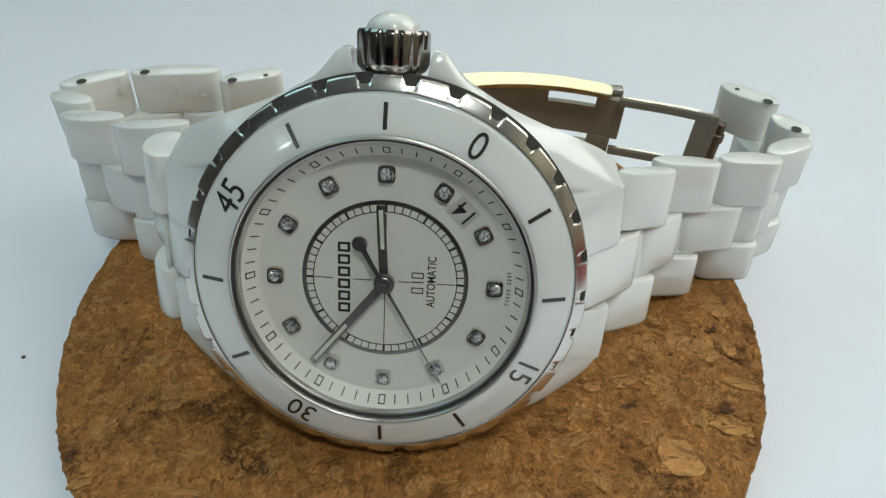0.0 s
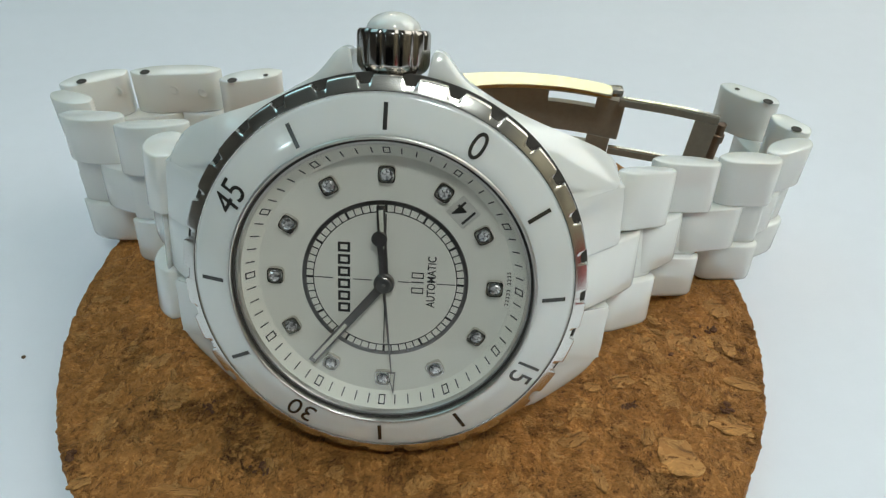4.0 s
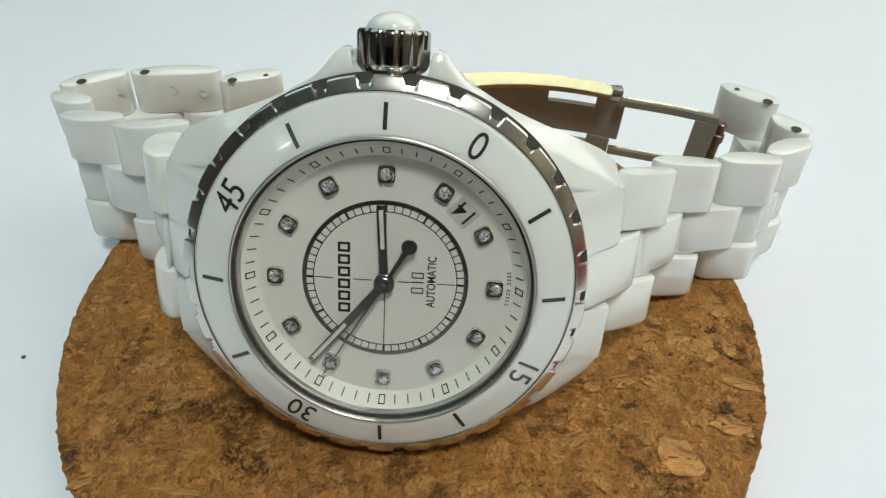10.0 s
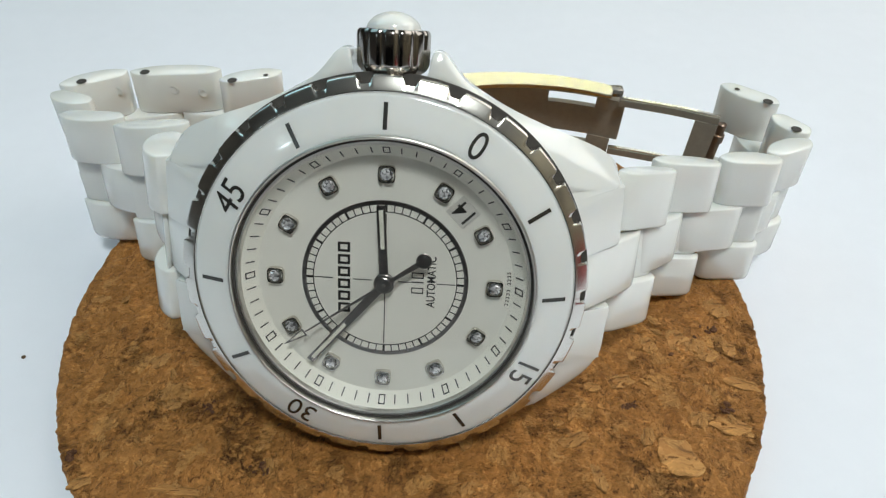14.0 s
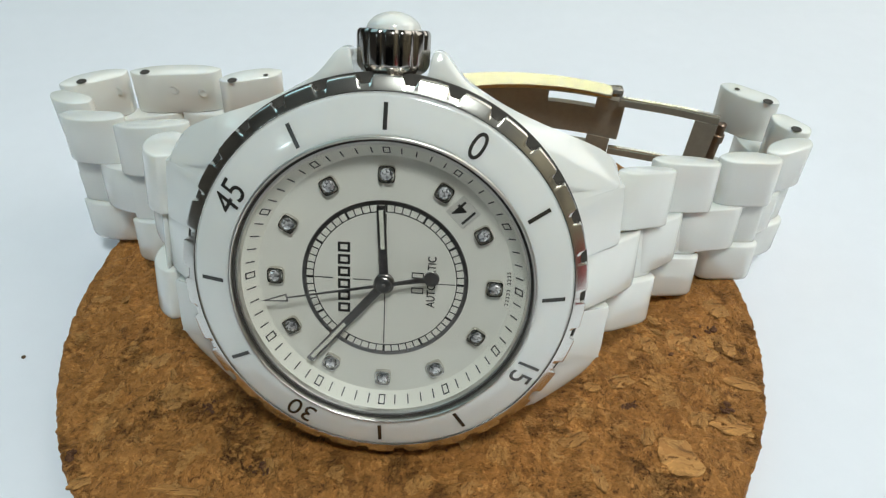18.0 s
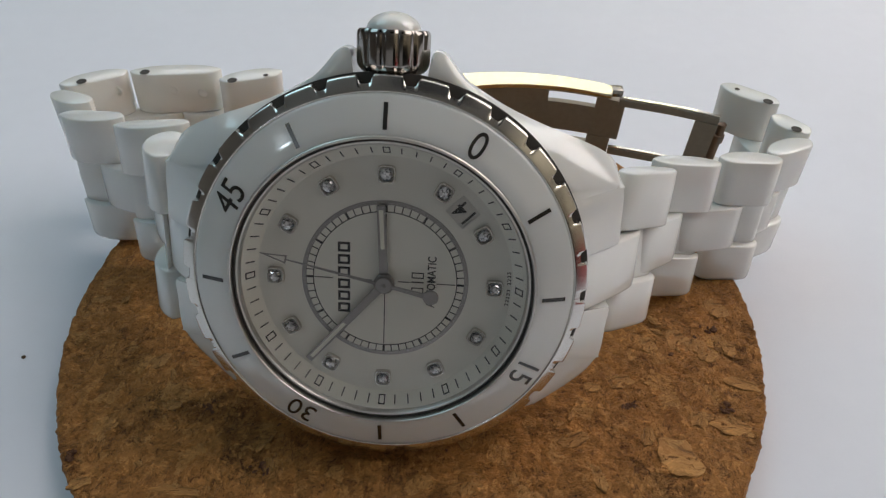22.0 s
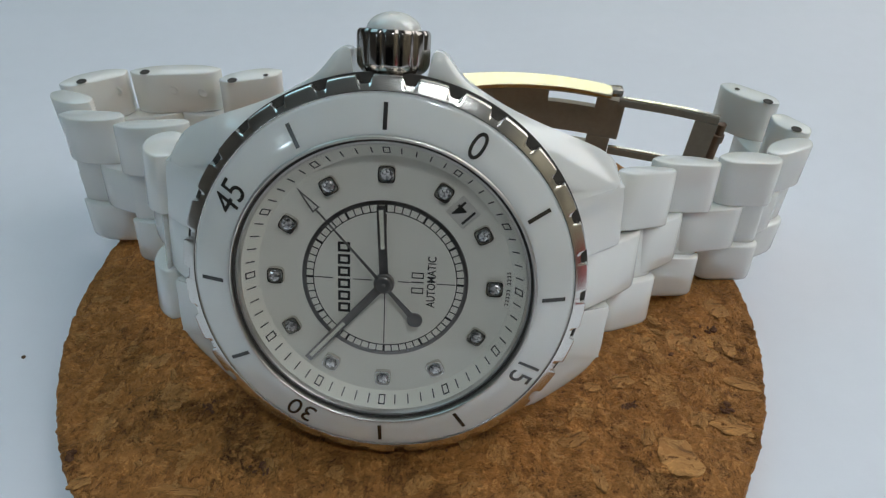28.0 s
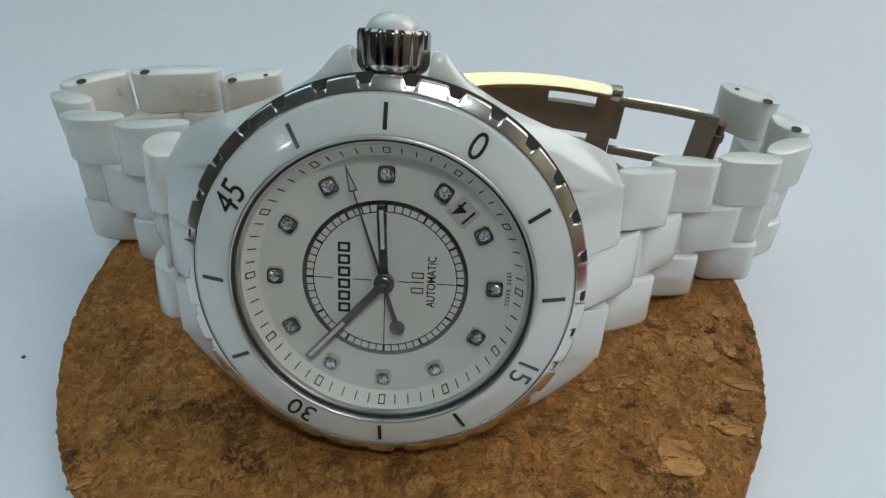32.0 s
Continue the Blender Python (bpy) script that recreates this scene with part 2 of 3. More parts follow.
def letters(text, size, stretch=1.0, depth=0.02, weight=0.0):
    """Flat letters of the built-in font, centred on the origin, capital height about `size`."""
    cu = bpy.data.curves.new("text", "FONT")
    cu.body, cu.align_x, cu.align_y, cu.size = text, "CENTER", "CENTER", size / 0.69
    cu.extrude, cu.offset, cu.resolution_u = depth, weight, 4
    ob = new("text", cu)
    bpy.context.view_layer.update()
    me = bpy.data.meshes.new_from_object(ob.evaluated_get(bpy.context.evaluated_depsgraph_get()))
    bm = bmesh.new()
    bm.from_mesh(me)
    bpy.data.objects.remove(ob)
    bpy.data.curves.remove(cu)
    bpy.data.meshes.remove(me)
    xs, ys = [v.co.x for v in bm.verts], [v.co.y for v in bm.verts]
    mid = Vector(((max(xs) + min(xs)) / 2, (max(ys) + min(ys)) / 2, 0))
    bmesh.ops.translate(bm, vec=-mid, verts=bm.verts)
    bmesh.ops.scale(bm, vec=(stretch, 1, 1), verts=bm.verts)
    return bm


# ------------------------------------------------------------------ room
TABLE_Z = -3.5


def room():
    bm = box(0, 300, TABLE_Z - 15, 2300, 1200, 30, 2)
    t = part("table_top", bm, TABLE)
    tagged(t, "wide smooth white table top under the cork mat", "table", kind="structure")
    for x in (-1090, 1090):
        for y in (-240, 840):
            part("table_leg", box(x, y, (TABLE_Z - 30 - 760) / 2, 50, 50, TABLE_Z - 30 + 760, 3), CEILING, t)
    for name, c, s, mat in (("floor", (0, 200, -780), (5000, 5000, 40), WOOD), ("ceiling", (0, 200, 1720), (5000, 5000, 40), CEILING),
                            ("wall_north", (0, 2720, 470), (5000, 40, 2460), WALL), ("wall_south", (0, -2320, 470), (5000, 40, 2460), WALL),
                            ("wall_east", (2520, 200, 470), (40, 5000, 2460), WALL), ("wall_west", (-2520, 200, 470), (40, 5000, 2460), WALL)):
        o = part(name, box(*c, *s), mat)
        tagged(o, "plain painted room " + name.split("_")[0], name.split("_")[0], kind="structure")


room()


def led_lamp():
    """A small desk lamp behind the watch: a bar with a row of round diodes on a stem and a base."""
    at, aim = Vector((82, 398, 214)), Vector((15, 20, 20))
    turn = look(at, aim)
    house = part("led_lamp", merge(turned(box(0, 0, 7, 290, 34, 12, 2), turn), turned(lathe([(0.1, 0), (5, 0), (5, 205), (0.1, 205)], 20), Matrix.Translation((82, 412, TABLE_Z))),
                 turned(lathe([(0.1, 0), (55, 0), (55, 8), (50, 12), (0.1, 12)], 48), Matrix.Translation((82, 412, TABLE_Z)))), HOUSING)
    tagged(house, "slim dark desk lamp with a row of bright diodes", "desk lamp")
    for i in range(10):
        part("diode", turned(lathe([(0.1, 0.9), (6, 0.8), (8.5, 0.2), (8.5, -1)], 20), turn @ Matrix.Translation((-126 + 28 * i, 0, 0))), DIODE, house, "glowing warm white diode")


led_lamp()


def added_housing(name, eye, target, sx, sy, foot_z, label, category):
    """The added flat housing behind an unseen lamp and the rod that carries it from the ceiling, the table or the
    floor.
    """
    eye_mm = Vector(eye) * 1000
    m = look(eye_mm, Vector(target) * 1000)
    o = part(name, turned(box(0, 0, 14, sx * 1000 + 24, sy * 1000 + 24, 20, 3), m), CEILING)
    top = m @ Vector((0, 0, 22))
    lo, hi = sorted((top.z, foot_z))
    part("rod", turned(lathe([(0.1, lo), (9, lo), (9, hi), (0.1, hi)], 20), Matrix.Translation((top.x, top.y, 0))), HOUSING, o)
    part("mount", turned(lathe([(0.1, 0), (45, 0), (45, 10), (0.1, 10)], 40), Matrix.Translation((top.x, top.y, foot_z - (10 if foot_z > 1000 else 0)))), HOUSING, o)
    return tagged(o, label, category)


# Housings added to carry the lamps; all stand out of view.
added_housing("back_lamp_housing", BACK_AT, (0, 0.02, 0), 1.8, 0.9, 1700, "housing of an unseen back lamp, added and hung from the ceiling", "ceiling light")
added_housing("over_lamp_housing", OVER_AT, (0, 0, 0), 0.08, 0.08, 1700, "housing of an unseen lamp added over the table", "pendant light")
added_housing("right_lamp_housing", RIGHT_AT, (0.01, 0.0, 0), 0.36, 0.36, TABLE_Z, "housing of an unseen warm lamp added on the right", "desk lamp")
added_housing("highlight_lamp_housing", SIDE_AT, (0, 0, 0.03), 0.06, 0.05, -760, "housing of a small unseen lamp, with an added floor stand", "panel light")
added_housing("left_lamp_housing", LEFT_AT, (-0.04, 0, 0), 0.36, 0.36, TABLE_Z, "housing of an unseen cool lamp added on the left", "table lamp")
added_housing("wall_lamp_housing", UP_AT, (2.50, -1.60, 1.40), 0.3, 0.3, -760, "housing of an unseen lamp added to light the wall", "floor lamp")


def front_glow():
    """A tall glowing panel added in the wall before the watch, and an unseen dark sheet that slides before it."""
    pane = part("glow_panel", box(-380, -2293, 250, 1700, 6, 1300), GLOW_PANEL)
    tagged(pane, "tall glowing panel added in the wall for a pale reflection", "window", kind="structure")
    for cx, cz, sx, sz in ((-380, 920, 1800, 50), (-380, -420, 1800, 50), (-1255, 250, 50, 1300), (495, 250, 50, 1300)):
        part("panel_frame", box(cx, -2285, cz, sx, 40, sz, 3), CEILING, pane)
    # Added dark sheet hides the panel, in place of a person standing there.
    bm = bmesh.new()
    rows = []
    for z in (-700, 1150):
        rows.append([bm.verts.new((-1000 + 20 * i, 14 * math.sin(i * 0.75), z)) for i in range(101)])
    for i in range(100):
        bm.faces.new((rows[0][i], rows[0][i + 1], rows[1][i + 1], rows[1][i]))
    bmesh.ops.solidify(bm, geom=bm.faces[:], thickness=3)
    cloth = part("curtain", bm, CLOTH, None, "", 60)
    return tagged(cloth, "unseen dark pleated sheet added to hide the glowing panel", "curtain")


curtain = front_glow()


def shade_board():
    """An unseen dark grey card, added on a boom stand in place of a person; it slides in over the watch and takes light
    from its face.
    """
    o = part("shade_card", box(0, 75, 372, 170, 150, 4, 1), CLOTH)
    part("boom", box(265, 10, 377, 370, 8, 6, 1), HOUSING, o)
    part("post", box(450, 10, (374 + TABLE_Z) / 2, 10, 10, 374 - TABLE_Z, 1), HOUSING, o)
    part("foot", box(450, 10, TABLE_Z + 5, 110, 110, 10, 2), HOUSING, o)
    return tagged(o, "unseen dark grey card added on a boom stand to shade the watch", "card")


board = shade_board()


tagged(part("red_box", box(190, -112, TABLE_Z + 22, 70, 44, 44, 3), material("red_plastic", (0.32, 0.02, 0.02), 0.35, spread=0.08, size=60)), "small red plastic box standing on the white table", "box")

# ------------------------------------------------------------------ cork mat
CORK_C, CORK_R = Vector((2.44, 14.13)), 43.7
BIG_CHIPS = (("cork_flake", 31.2, -8.2, 5.2, 4.3, -25), ("cork_flake", 22.3, -10.7, 1.5, 3.0, 20), ("cork_flake", 41.6, 12.5, 3.0, 3.1, 0),
             ("cork_flake", 35.3, 7.2, 2.9, 3.5, 10), ("cork_flake", 37.4, 6.4, 2.1, 3.2, 60), ("cork_flake", 31.5, 6.3, 2.1, 2.7, 30),
             ("cork_flake", 38.4, 5.2, 2.5, 2.5, 10), ("cork_flake", 41.3, 5.8, 1.8, 2.0, 0), ("cork_flake", 26.9, 1.2, 3.0, 1.9, 10),
             ("cork_flake", 30.3, 1.1, 2.0, 1.1, -30), ("cork_flake", 41.3, 1.0, 4.0, 1.6, -20), ("cork_flake", 38.7, -4.7, 5.1, 2.2, -15),
             ("cork_flake", 20.1, -6.4, 3.5, 1.7, 25), ("cork_flake", 23.4, 0.4, 1.9, 1.4, 0), ("cork_flake", -24.6, -2.5, 1.6, 1.6, 0),
             ("cork_flake", -27.3, -6.8, 1.1, 0.5, -50), ("cork_flake", -23.9, 3.1, 1.6, 1.1, -15), ("cork_flake", -31.5, -11.6, 2.3, 1.4, 20),
             ("cork_flake", -21.1, -12.3, 5.2, 1.2, -5), ("bark_chip", -20.3, -2.8, 1.2, 1.6, 20), ("bark_chip", -33.7, -8.4, 0.8, 2.1, 0),
             ("bark_chip", -13.2, -9.6, 2.0, 1.2, 15), ("bark_chip", 40.0, 9.0, 2.0, 0.9, 10), ("bark_chip", 38.5, -2.4, 1.9, 1.1, 0),
             ("bark_chip", 27.0, -1.8, 2.3, 1.1, -10))


def cork_mat():
    bm = bmesh.new()
    steps, rings = 640, 130
    z_low = TABLE_Z
    rows = []
    for k in range(rings + 1):
        row = []
        for i in range(steps):
            a = 2 * math.pi * i / steps
            rag = 0.20 * noise.noise((math.cos(a) * 9, math.sin(a) * 9, 3)) + 0.11 * noise.noise((math.cos(a) * 34, math.sin(a) * 34, 7)) + 0.22 * noise.noise((math.cos(a) * 85, math.sin(a) * 85, 5))
            rr = (CORK_R + rag) * (k / rings) ** 0.8
            x, y = rr * math.cos(a), rr * math.sin(a)
            pit = noise.noise((x * 0.9, y * 0.9, 1.5))
            z = 0.14 * noise.noise((x * 0.35, y * 0.35, 0)) + 0.16 * pit - (0.35 * (-pit - 0.35) if pit < -0.35 else 0) - 0.12
            far = noise.voronoi((x * 0.42, y * 0.62, 0.3))[0]
            z -= 0.22 * max(0.0, 1 - (far[1] - far[0]) / 0.16) * (0.5 + noise.noise((x * 0.3, y * 0.3, 9)))
            if k == rings:
                z -= 0.25
            row.append(bm.verts.new((x, y, z)))
        rows.append(row)
    for shrink, z in ((0.0, -1.2), (0.25, -2.4), (0.1, z_low)):
        row = []
        for i in range(steps):
            a = 2 * math.pi * i / steps
            rag = 0.28 * noise.noise((math.cos(a) * 9, math.sin(a) * 9, 3)) + 0.3 * noise.noise((math.cos(a) * 34, math.sin(a) * 34, z))
            row.append(bm.verts.new(((CORK_R + rag - shrink) * math.cos(a), (CORK_R + rag - shrink) * math.sin(a), z)))
        rows.append(row)
    for a, b in zip(rows[1:], rows[2:]):
        for i in range(steps):
            j = (i + 1) % steps
            bm.faces.new((a[i], b[i], b[j], a[j]))
    c = bm.verts.new((0, 0, -0.12))
    for v in rows[0]:
        bm.verts.remove(v)
    for i in range(steps):
        bm.faces.new((c, rows[1][i], rows[1][(i + 1) % steps]))
    bm.faces.new(rows[-1][::-1])
    o = part("cork_mat", bm, CORK, local=Matrix.Translation((CORK_C.x * MM, CORK_C.y * MM, 0)))
    tagged(o, "round brown pressed cork mat with ragged edge", "coaster")
    chips(o)


def chip_mesh(name, rng, mat):
    """A thin torn flake about 1 mm across before scaling, a little domed, with a jagged outline."""
    n = 22
    wild = [1 + 0.30 * rng.uniform(-1, 1) for i in range(n)]
    rim = [(wild[i] * 0.6 + wild[i - 1] * 0.25 + 0.15) for i in range(n)]
    bm = bmesh.new()
    rows = []
    for k, z in ((1.0, -0.30), (0.99, 0.0), (0.95, 0.03), (0.5, 0.035)):
        rows.append([bm.verts.new((0.5 * k * rim[i] * math.cos(2 * math.pi * i / n), 0.5 * k * rim[i] * math.sin(2 * math.pi * i / n), z + 0.02 * rng.uniform(-1, 1) * (z > 0))) for i in range(n)])
    for a, b in zip(rows, rows[1:]):
        for i in range(n):
            bm.faces.new((a[i], a[(i + 1) % n], b[(i + 1) % n], b[i]))
    bm.faces.new(rows[-1])
    me = bpy.data.meshes.new(name)
    bmesh.ops.scale(bm, vec=(MM, MM, MM), verts=bm.verts)
    bm.to_mesh(me)
    bm.free()
    me.materials.append(mat)
    return me


def chips(mat_ob):
    """Flakes and bark chips pressed into the mat's top: the large ones where they lie, small ones strewn between."""
    rng = random.Random(11)
    kinds = {k: [chip_mesh(k, rng, m) for i in range(9)] for k, m in (("cork_flake", CORK_FLAKE), ("bark_chip", CORK_BARK))}

    def lay(kind, x, y, sx, sy, turn):
        me = kinds[kind][rng.randrange(9)]
        o = new(kind, me)
        o.parent = mat_ob
        o.matrix_basis = Matrix.Translation(((x - CORK_C.x) * MM, (y - CORK_C.y) * MM, rng.uniform(-0.13, -0.04) * MM)) @ Matrix.Rotation(radians(turn), 4, "Z") @ Matrix.Diagonal((sx, sy, 1.0, 1))

    for kind, x, y, sx, sy, turn in BIG_CHIPS:
        if kind == "cork_flake":
            lay(kind, x, y, sx, sy, turn)
        else:
            for i in range(9):
                size = rng.uniform(0.4, 0.8)
                lay(kind, x + rng.gauss(0, 0.24) * sx, y + rng.gauss(0, 0.3) * sy, size, size * rng.uniform(0.4, 0.8), rng.uniform(0, 180))
    for kind, count, least, most in (("cork_flake", 130, 0.7, 2.6), ("bark_chip", 45, 0.3, 0.8)):
        for i in range(count):
            a, r = rng.uniform(0, 2 * math.pi), (CORK_R - 1.5) * math.sqrt(rng.random())
            sx = rng.uniform(least, most)
            x = CORK_C.x + r * math.cos(a)
            if kind == "cork_flake" and x < 5 and rng.random() < 0.6:
                sx *= 0.55
            lay(kind, x, CORK_C.y + r * math.sin(a), sx, sx * rng.uniform(0.35, 0.8), rng.uniform(0, 180))


cork_mat()

# ------------------------------------------------------------------ wristwatch
FACE = Matrix.Translation((0, 0, 18.643 * MM)) @ Matrix(((0.9982, 0.0334, -0.0503), (-0.0598, 0.4302, -0.9007), (-0.0084, 0.9021, 0.4314))).to_4x4()
FACE_MM = Matrix.Translation((0, 0, 18.643)) @ FACE.to_3x3().to_4x4()
watch = new("wristwatch")
tagged(watch, "white ceramic wristwatch lying on its side with open clasp", "watch")


def hour_angle(h):
    return radians(180 - 30 * h)


def case():
    """The white case with lugs and crown guards: rings lofted from the round top to the cushion outline and the back."""
    quad = [(0, 18.7), (1.8, 18.6), (3.35, 18.6), (3.5, 20.6), (4.0, 21.0), (4.8, 20.7), (5.8, 19.5), (6.8, 18.5), (8.5, 17.45), (10.5, 16.4), (13, 15.35), (15.9, 14.3),
            (18.2, 13.4), (20.3, 12.4), (21.6, 11.3), (22.2, 9.9), (22.6, 8.0), (22.7, 5.5), (22.7, 3.45), (20.5, 3.3), (18.9, 3.3), (18.9, 1.6), (18.9, 0)]
    low = [(0, 18.7), (1.8, 18.6), (3.35, 18.4), (3.5, 18.38), (4.0, 18.3), (4.7, 18.2), (5.6, 18.1), (6.8, 17.8)] + quad[8:]
    out = [(x, y, 1) for x, y in quad] + [(x, -y, 0) for x, y in low[::-1][1:]]
    out = out + [(-x, -y, 0) for x, y in low[1:]] + [(-x, y, 1) for x, y in quad[::-1][1:-1]]
    fine = []
    for i in range(len(out)):
        p0, p1, p2, p3 = (Vector(out[(i + d) % len(out)][:2]) for d in (-1, 0, 1, 2))
        slot = max(abs(p1.x), abs(p2.x)) > 18 and min(abs(p1.y), abs(p2.y)) < 3.4
        for t in (0.0, 0.25, 0.5, 0.75):
            q = p1.lerp(p2, t) if slot else 0.5 * ((2 * p1) + (p2 - p0) * t + (2 * p0 - 5 * p1 + 4 * p2 - p3) * t * t + (3 * p1 - p0 - 3 * p2 + p3) * t ** 3)
            fine.append((q.x, q.y, out[i][2]))
    out = fine

    def crease(x, y):
        ax, ay = abs(x), abs(y)
        if ax < 10.4 and ay > 9.4:
            k = min(1, 18.3 / math.hypot(x, y))
            return x * k, y * k
        if ay > 9.4:
            u = min(1, (ax - 10.4) / 12.2)
            if u < 0.5:
                a = radians(57.6 - 54.2 * u)
                return math.copysign(18.3 * math.cos(a), x), math.copysign(18.3 * math.sin(a), y)
            return math.copysign(15.77 + 6.95 * (2 * u - 1), x), math.copysign(9.29, y)
        return x * 0.995, y

    def smooth(v):
        v = max(0.0, min(1.0, v))
        return v * v * (3 - 2 * v)

    def top(x, y):
        ax = abs(x)
        return -1.1 - max(0, ax - 15.8) * 0.56 - (0.25 if 3.2 > abs(y) else 0)

    bm = bmesh.new()
    rows = []
    def ring(fn):
        rows.append([bm.verts.new(fn(*p)) for p in out])
    def unit(x, y, r):
        q = r / math.hypot(x, y)
        return x * q, y * q
    ring(lambda x, y, u: (*unit(x, y, 16.5), -0.95))
    ring(lambda x, y, u: (*unit(x, y, 18.0), -1.0))
    ring(lambda x, y, u: (*crease(x, y), top(*crease(x, y))))
    def mid(x, y, k):
        c = Vector(crease(x, y))
        o = c.lerp(Vector((x, y)), k)
        zo = top(x, y) - 0.45 - (1.7 if y > 0 else 1.1) * smooth((abs(x) - 6) / 5) * smooth((abs(y) - 8.8) / 1.6)
        bulge = 0.36 * smooth(((Vector((x, y)) - c).length - 0.4) / 2) * 4 * k * (1 - k)
        return o.x, o.y, top(*c) * (1 - k) + zo * k + bulge
    for k in (0.2, 0.4, 0.6, 0.8):
        ring(lambda x, y, u: mid(x, y, k))
    ring(lambda x, y, u: (x * 0.995, y * 0.995, top(x, y) - 0.45 - (1.7 if y > 0 else 1.1) * smooth((abs(x) - 6) / 5) * smooth((abs(y) - 8.8) / 1.6)))
    ring(lambda x, y, u: (x, y, min(-2.8, top(x, y) - 2.3)))
    ring(lambda x, y, u: (x * 0.985, y * (0.985 if u else 0.95), min(-5.5, top(x, y) - 4.0)))
    ring(lambda x, y, u: (x * 0.93, y * (0.93 if u else 0.86), -8.6))
    ring(lambda x, y, u: (*unit(x, y, 15.2), -9.4))
    for a, b in zip(rows, rows[1:]):
        for i in range(len(a)):
            j = (i + 1) % len(a)
            bm.faces.new((a[i], a[j], b[j], b[i]))
    bm.faces.new(rows[-1])
    bm.faces.new(rows[0][::-1])
    body = part("case", bm, CERAMIC, watch, "white glossy ceramic case with lugs", 22, FACE)
    bv = body.modifiers.new("soft", "BEVEL")
    bv.width, bv.segments, bv.limit_method, bv.angle_limit = 0.2 * MM, 3, "ANGLE", radians(22)
    return body


case()


def bezel():
    """Scalloped steel ring, white ceramic insert with numerals and bars."""
    steps = 1440
    prof = [(13.9, 1.0), (14.0, 2.2), (14.25, 1.6), (17.3, 0.9), (17.62, 1.28), (17.7, 1.31), (17.8, 1.28), (18.3, 1.04), (18.8, 0.80), (18.92, 0.73), (18.99, 0.62), (19.0, 0.5), (19.0, 0.35), (19.0, 0.2), (19.0, 0.0), (19.0, -0.36), (18.95, -0.7), (18.6, -0.9), (14, -0.9)]
    bm = bmesh.new()
    rings = []
    for k, (r, z) in enumerate(prof):
        row = []
        for i in range(steps):
            a = 2 * math.pi * i / steps
            d = ((math.degrees(a) + 6) % 12 - 6) / 360 * 2 * math.pi * 18.95
            bite = 0.9 * max(0.0, 1 - (d / 0.76) ** 2) ** 0.8 * min(1.0, max(0.0, (z + 0.85) / 0.15))
            rr = min(r, 19.0 - bite + 0.25 * (19.0 - r)) if r > 17.75 and z > -0.85 else r
            row.append(bm.verts.new((rr * math.cos(a), rr * math.sin(a), z)))
        rings.append(row)
    for a, b in zip(rings, rings[1:]):
        for i in range(steps):
            j = (i + 1) % steps
            bm.faces.new((a[i], a[j], b[j], b[i]))
    rim = part("bezel", bm, STEEL, watch, "polished steel turning bezel with scalloped edge", 50, FACE)
    # Black ring paints the shade of the gap seen through the notches.
    part("gap_shade_ring", lathe([(17.3, -1.2), (17.3, -0.6), (19.02, -0.6), (19.14, -0.66), (19.14, -1.2)], 180), HOLE, rim, "dark ring in place of the shaded gap under the bezel")
    ins = lathe([(14.3, 1.5), (14.12, 2.2), (14.2, 2.36), (14.4, 2.37), (15.5, 2.01), (16.6, 1.652), (17.3, 1.425), (17.48, 1.35), (17.56, 1.2), (17.3, 0.9)], 240)
    part("bezel_insert", ins, CERAMIC, rim, "white ceramic bezel insert")

    def on_bezel(r, ang):
        """A frame on the sloping insert: x clockwise along it, y outwards."""
        z = 2.415 - (r - 14.3) * 0.325
        o = Vector((math.cos(ang), math.sin(ang), -0.325)).normalized()
        x = Vector((math.sin(ang), -math.cos(ang), 0))
        n = x.cross(o)
        m = Matrix((x, o, n)).transposed().to_4x4()
        m.translation = Vector((r * math.cos(ang), r * math.sin(ang), z))
        return m

    for deg in (90, 120, 180, 210, 270, 300, 0, 30):
        part("bezel_bar", turned(box(0, 0, 0.0, 0.36, 2.3, 0.06), on_bezel(15.75, radians(deg))), GREY_INK, rim)
    for text, deg in (("0", 60), ("15", -30), ("30", -120), ("45", 150)):
        bm = turned(letters(text, 2.5, 0.82, 0.02, 0.0), on_bezel(15.8, radians(deg)) @ Matrix.Translation((0, 0, 0.02)))
        part("bezel_numeral", bm, GREY_INK, rim, "dark numeral " + text)


bezel()


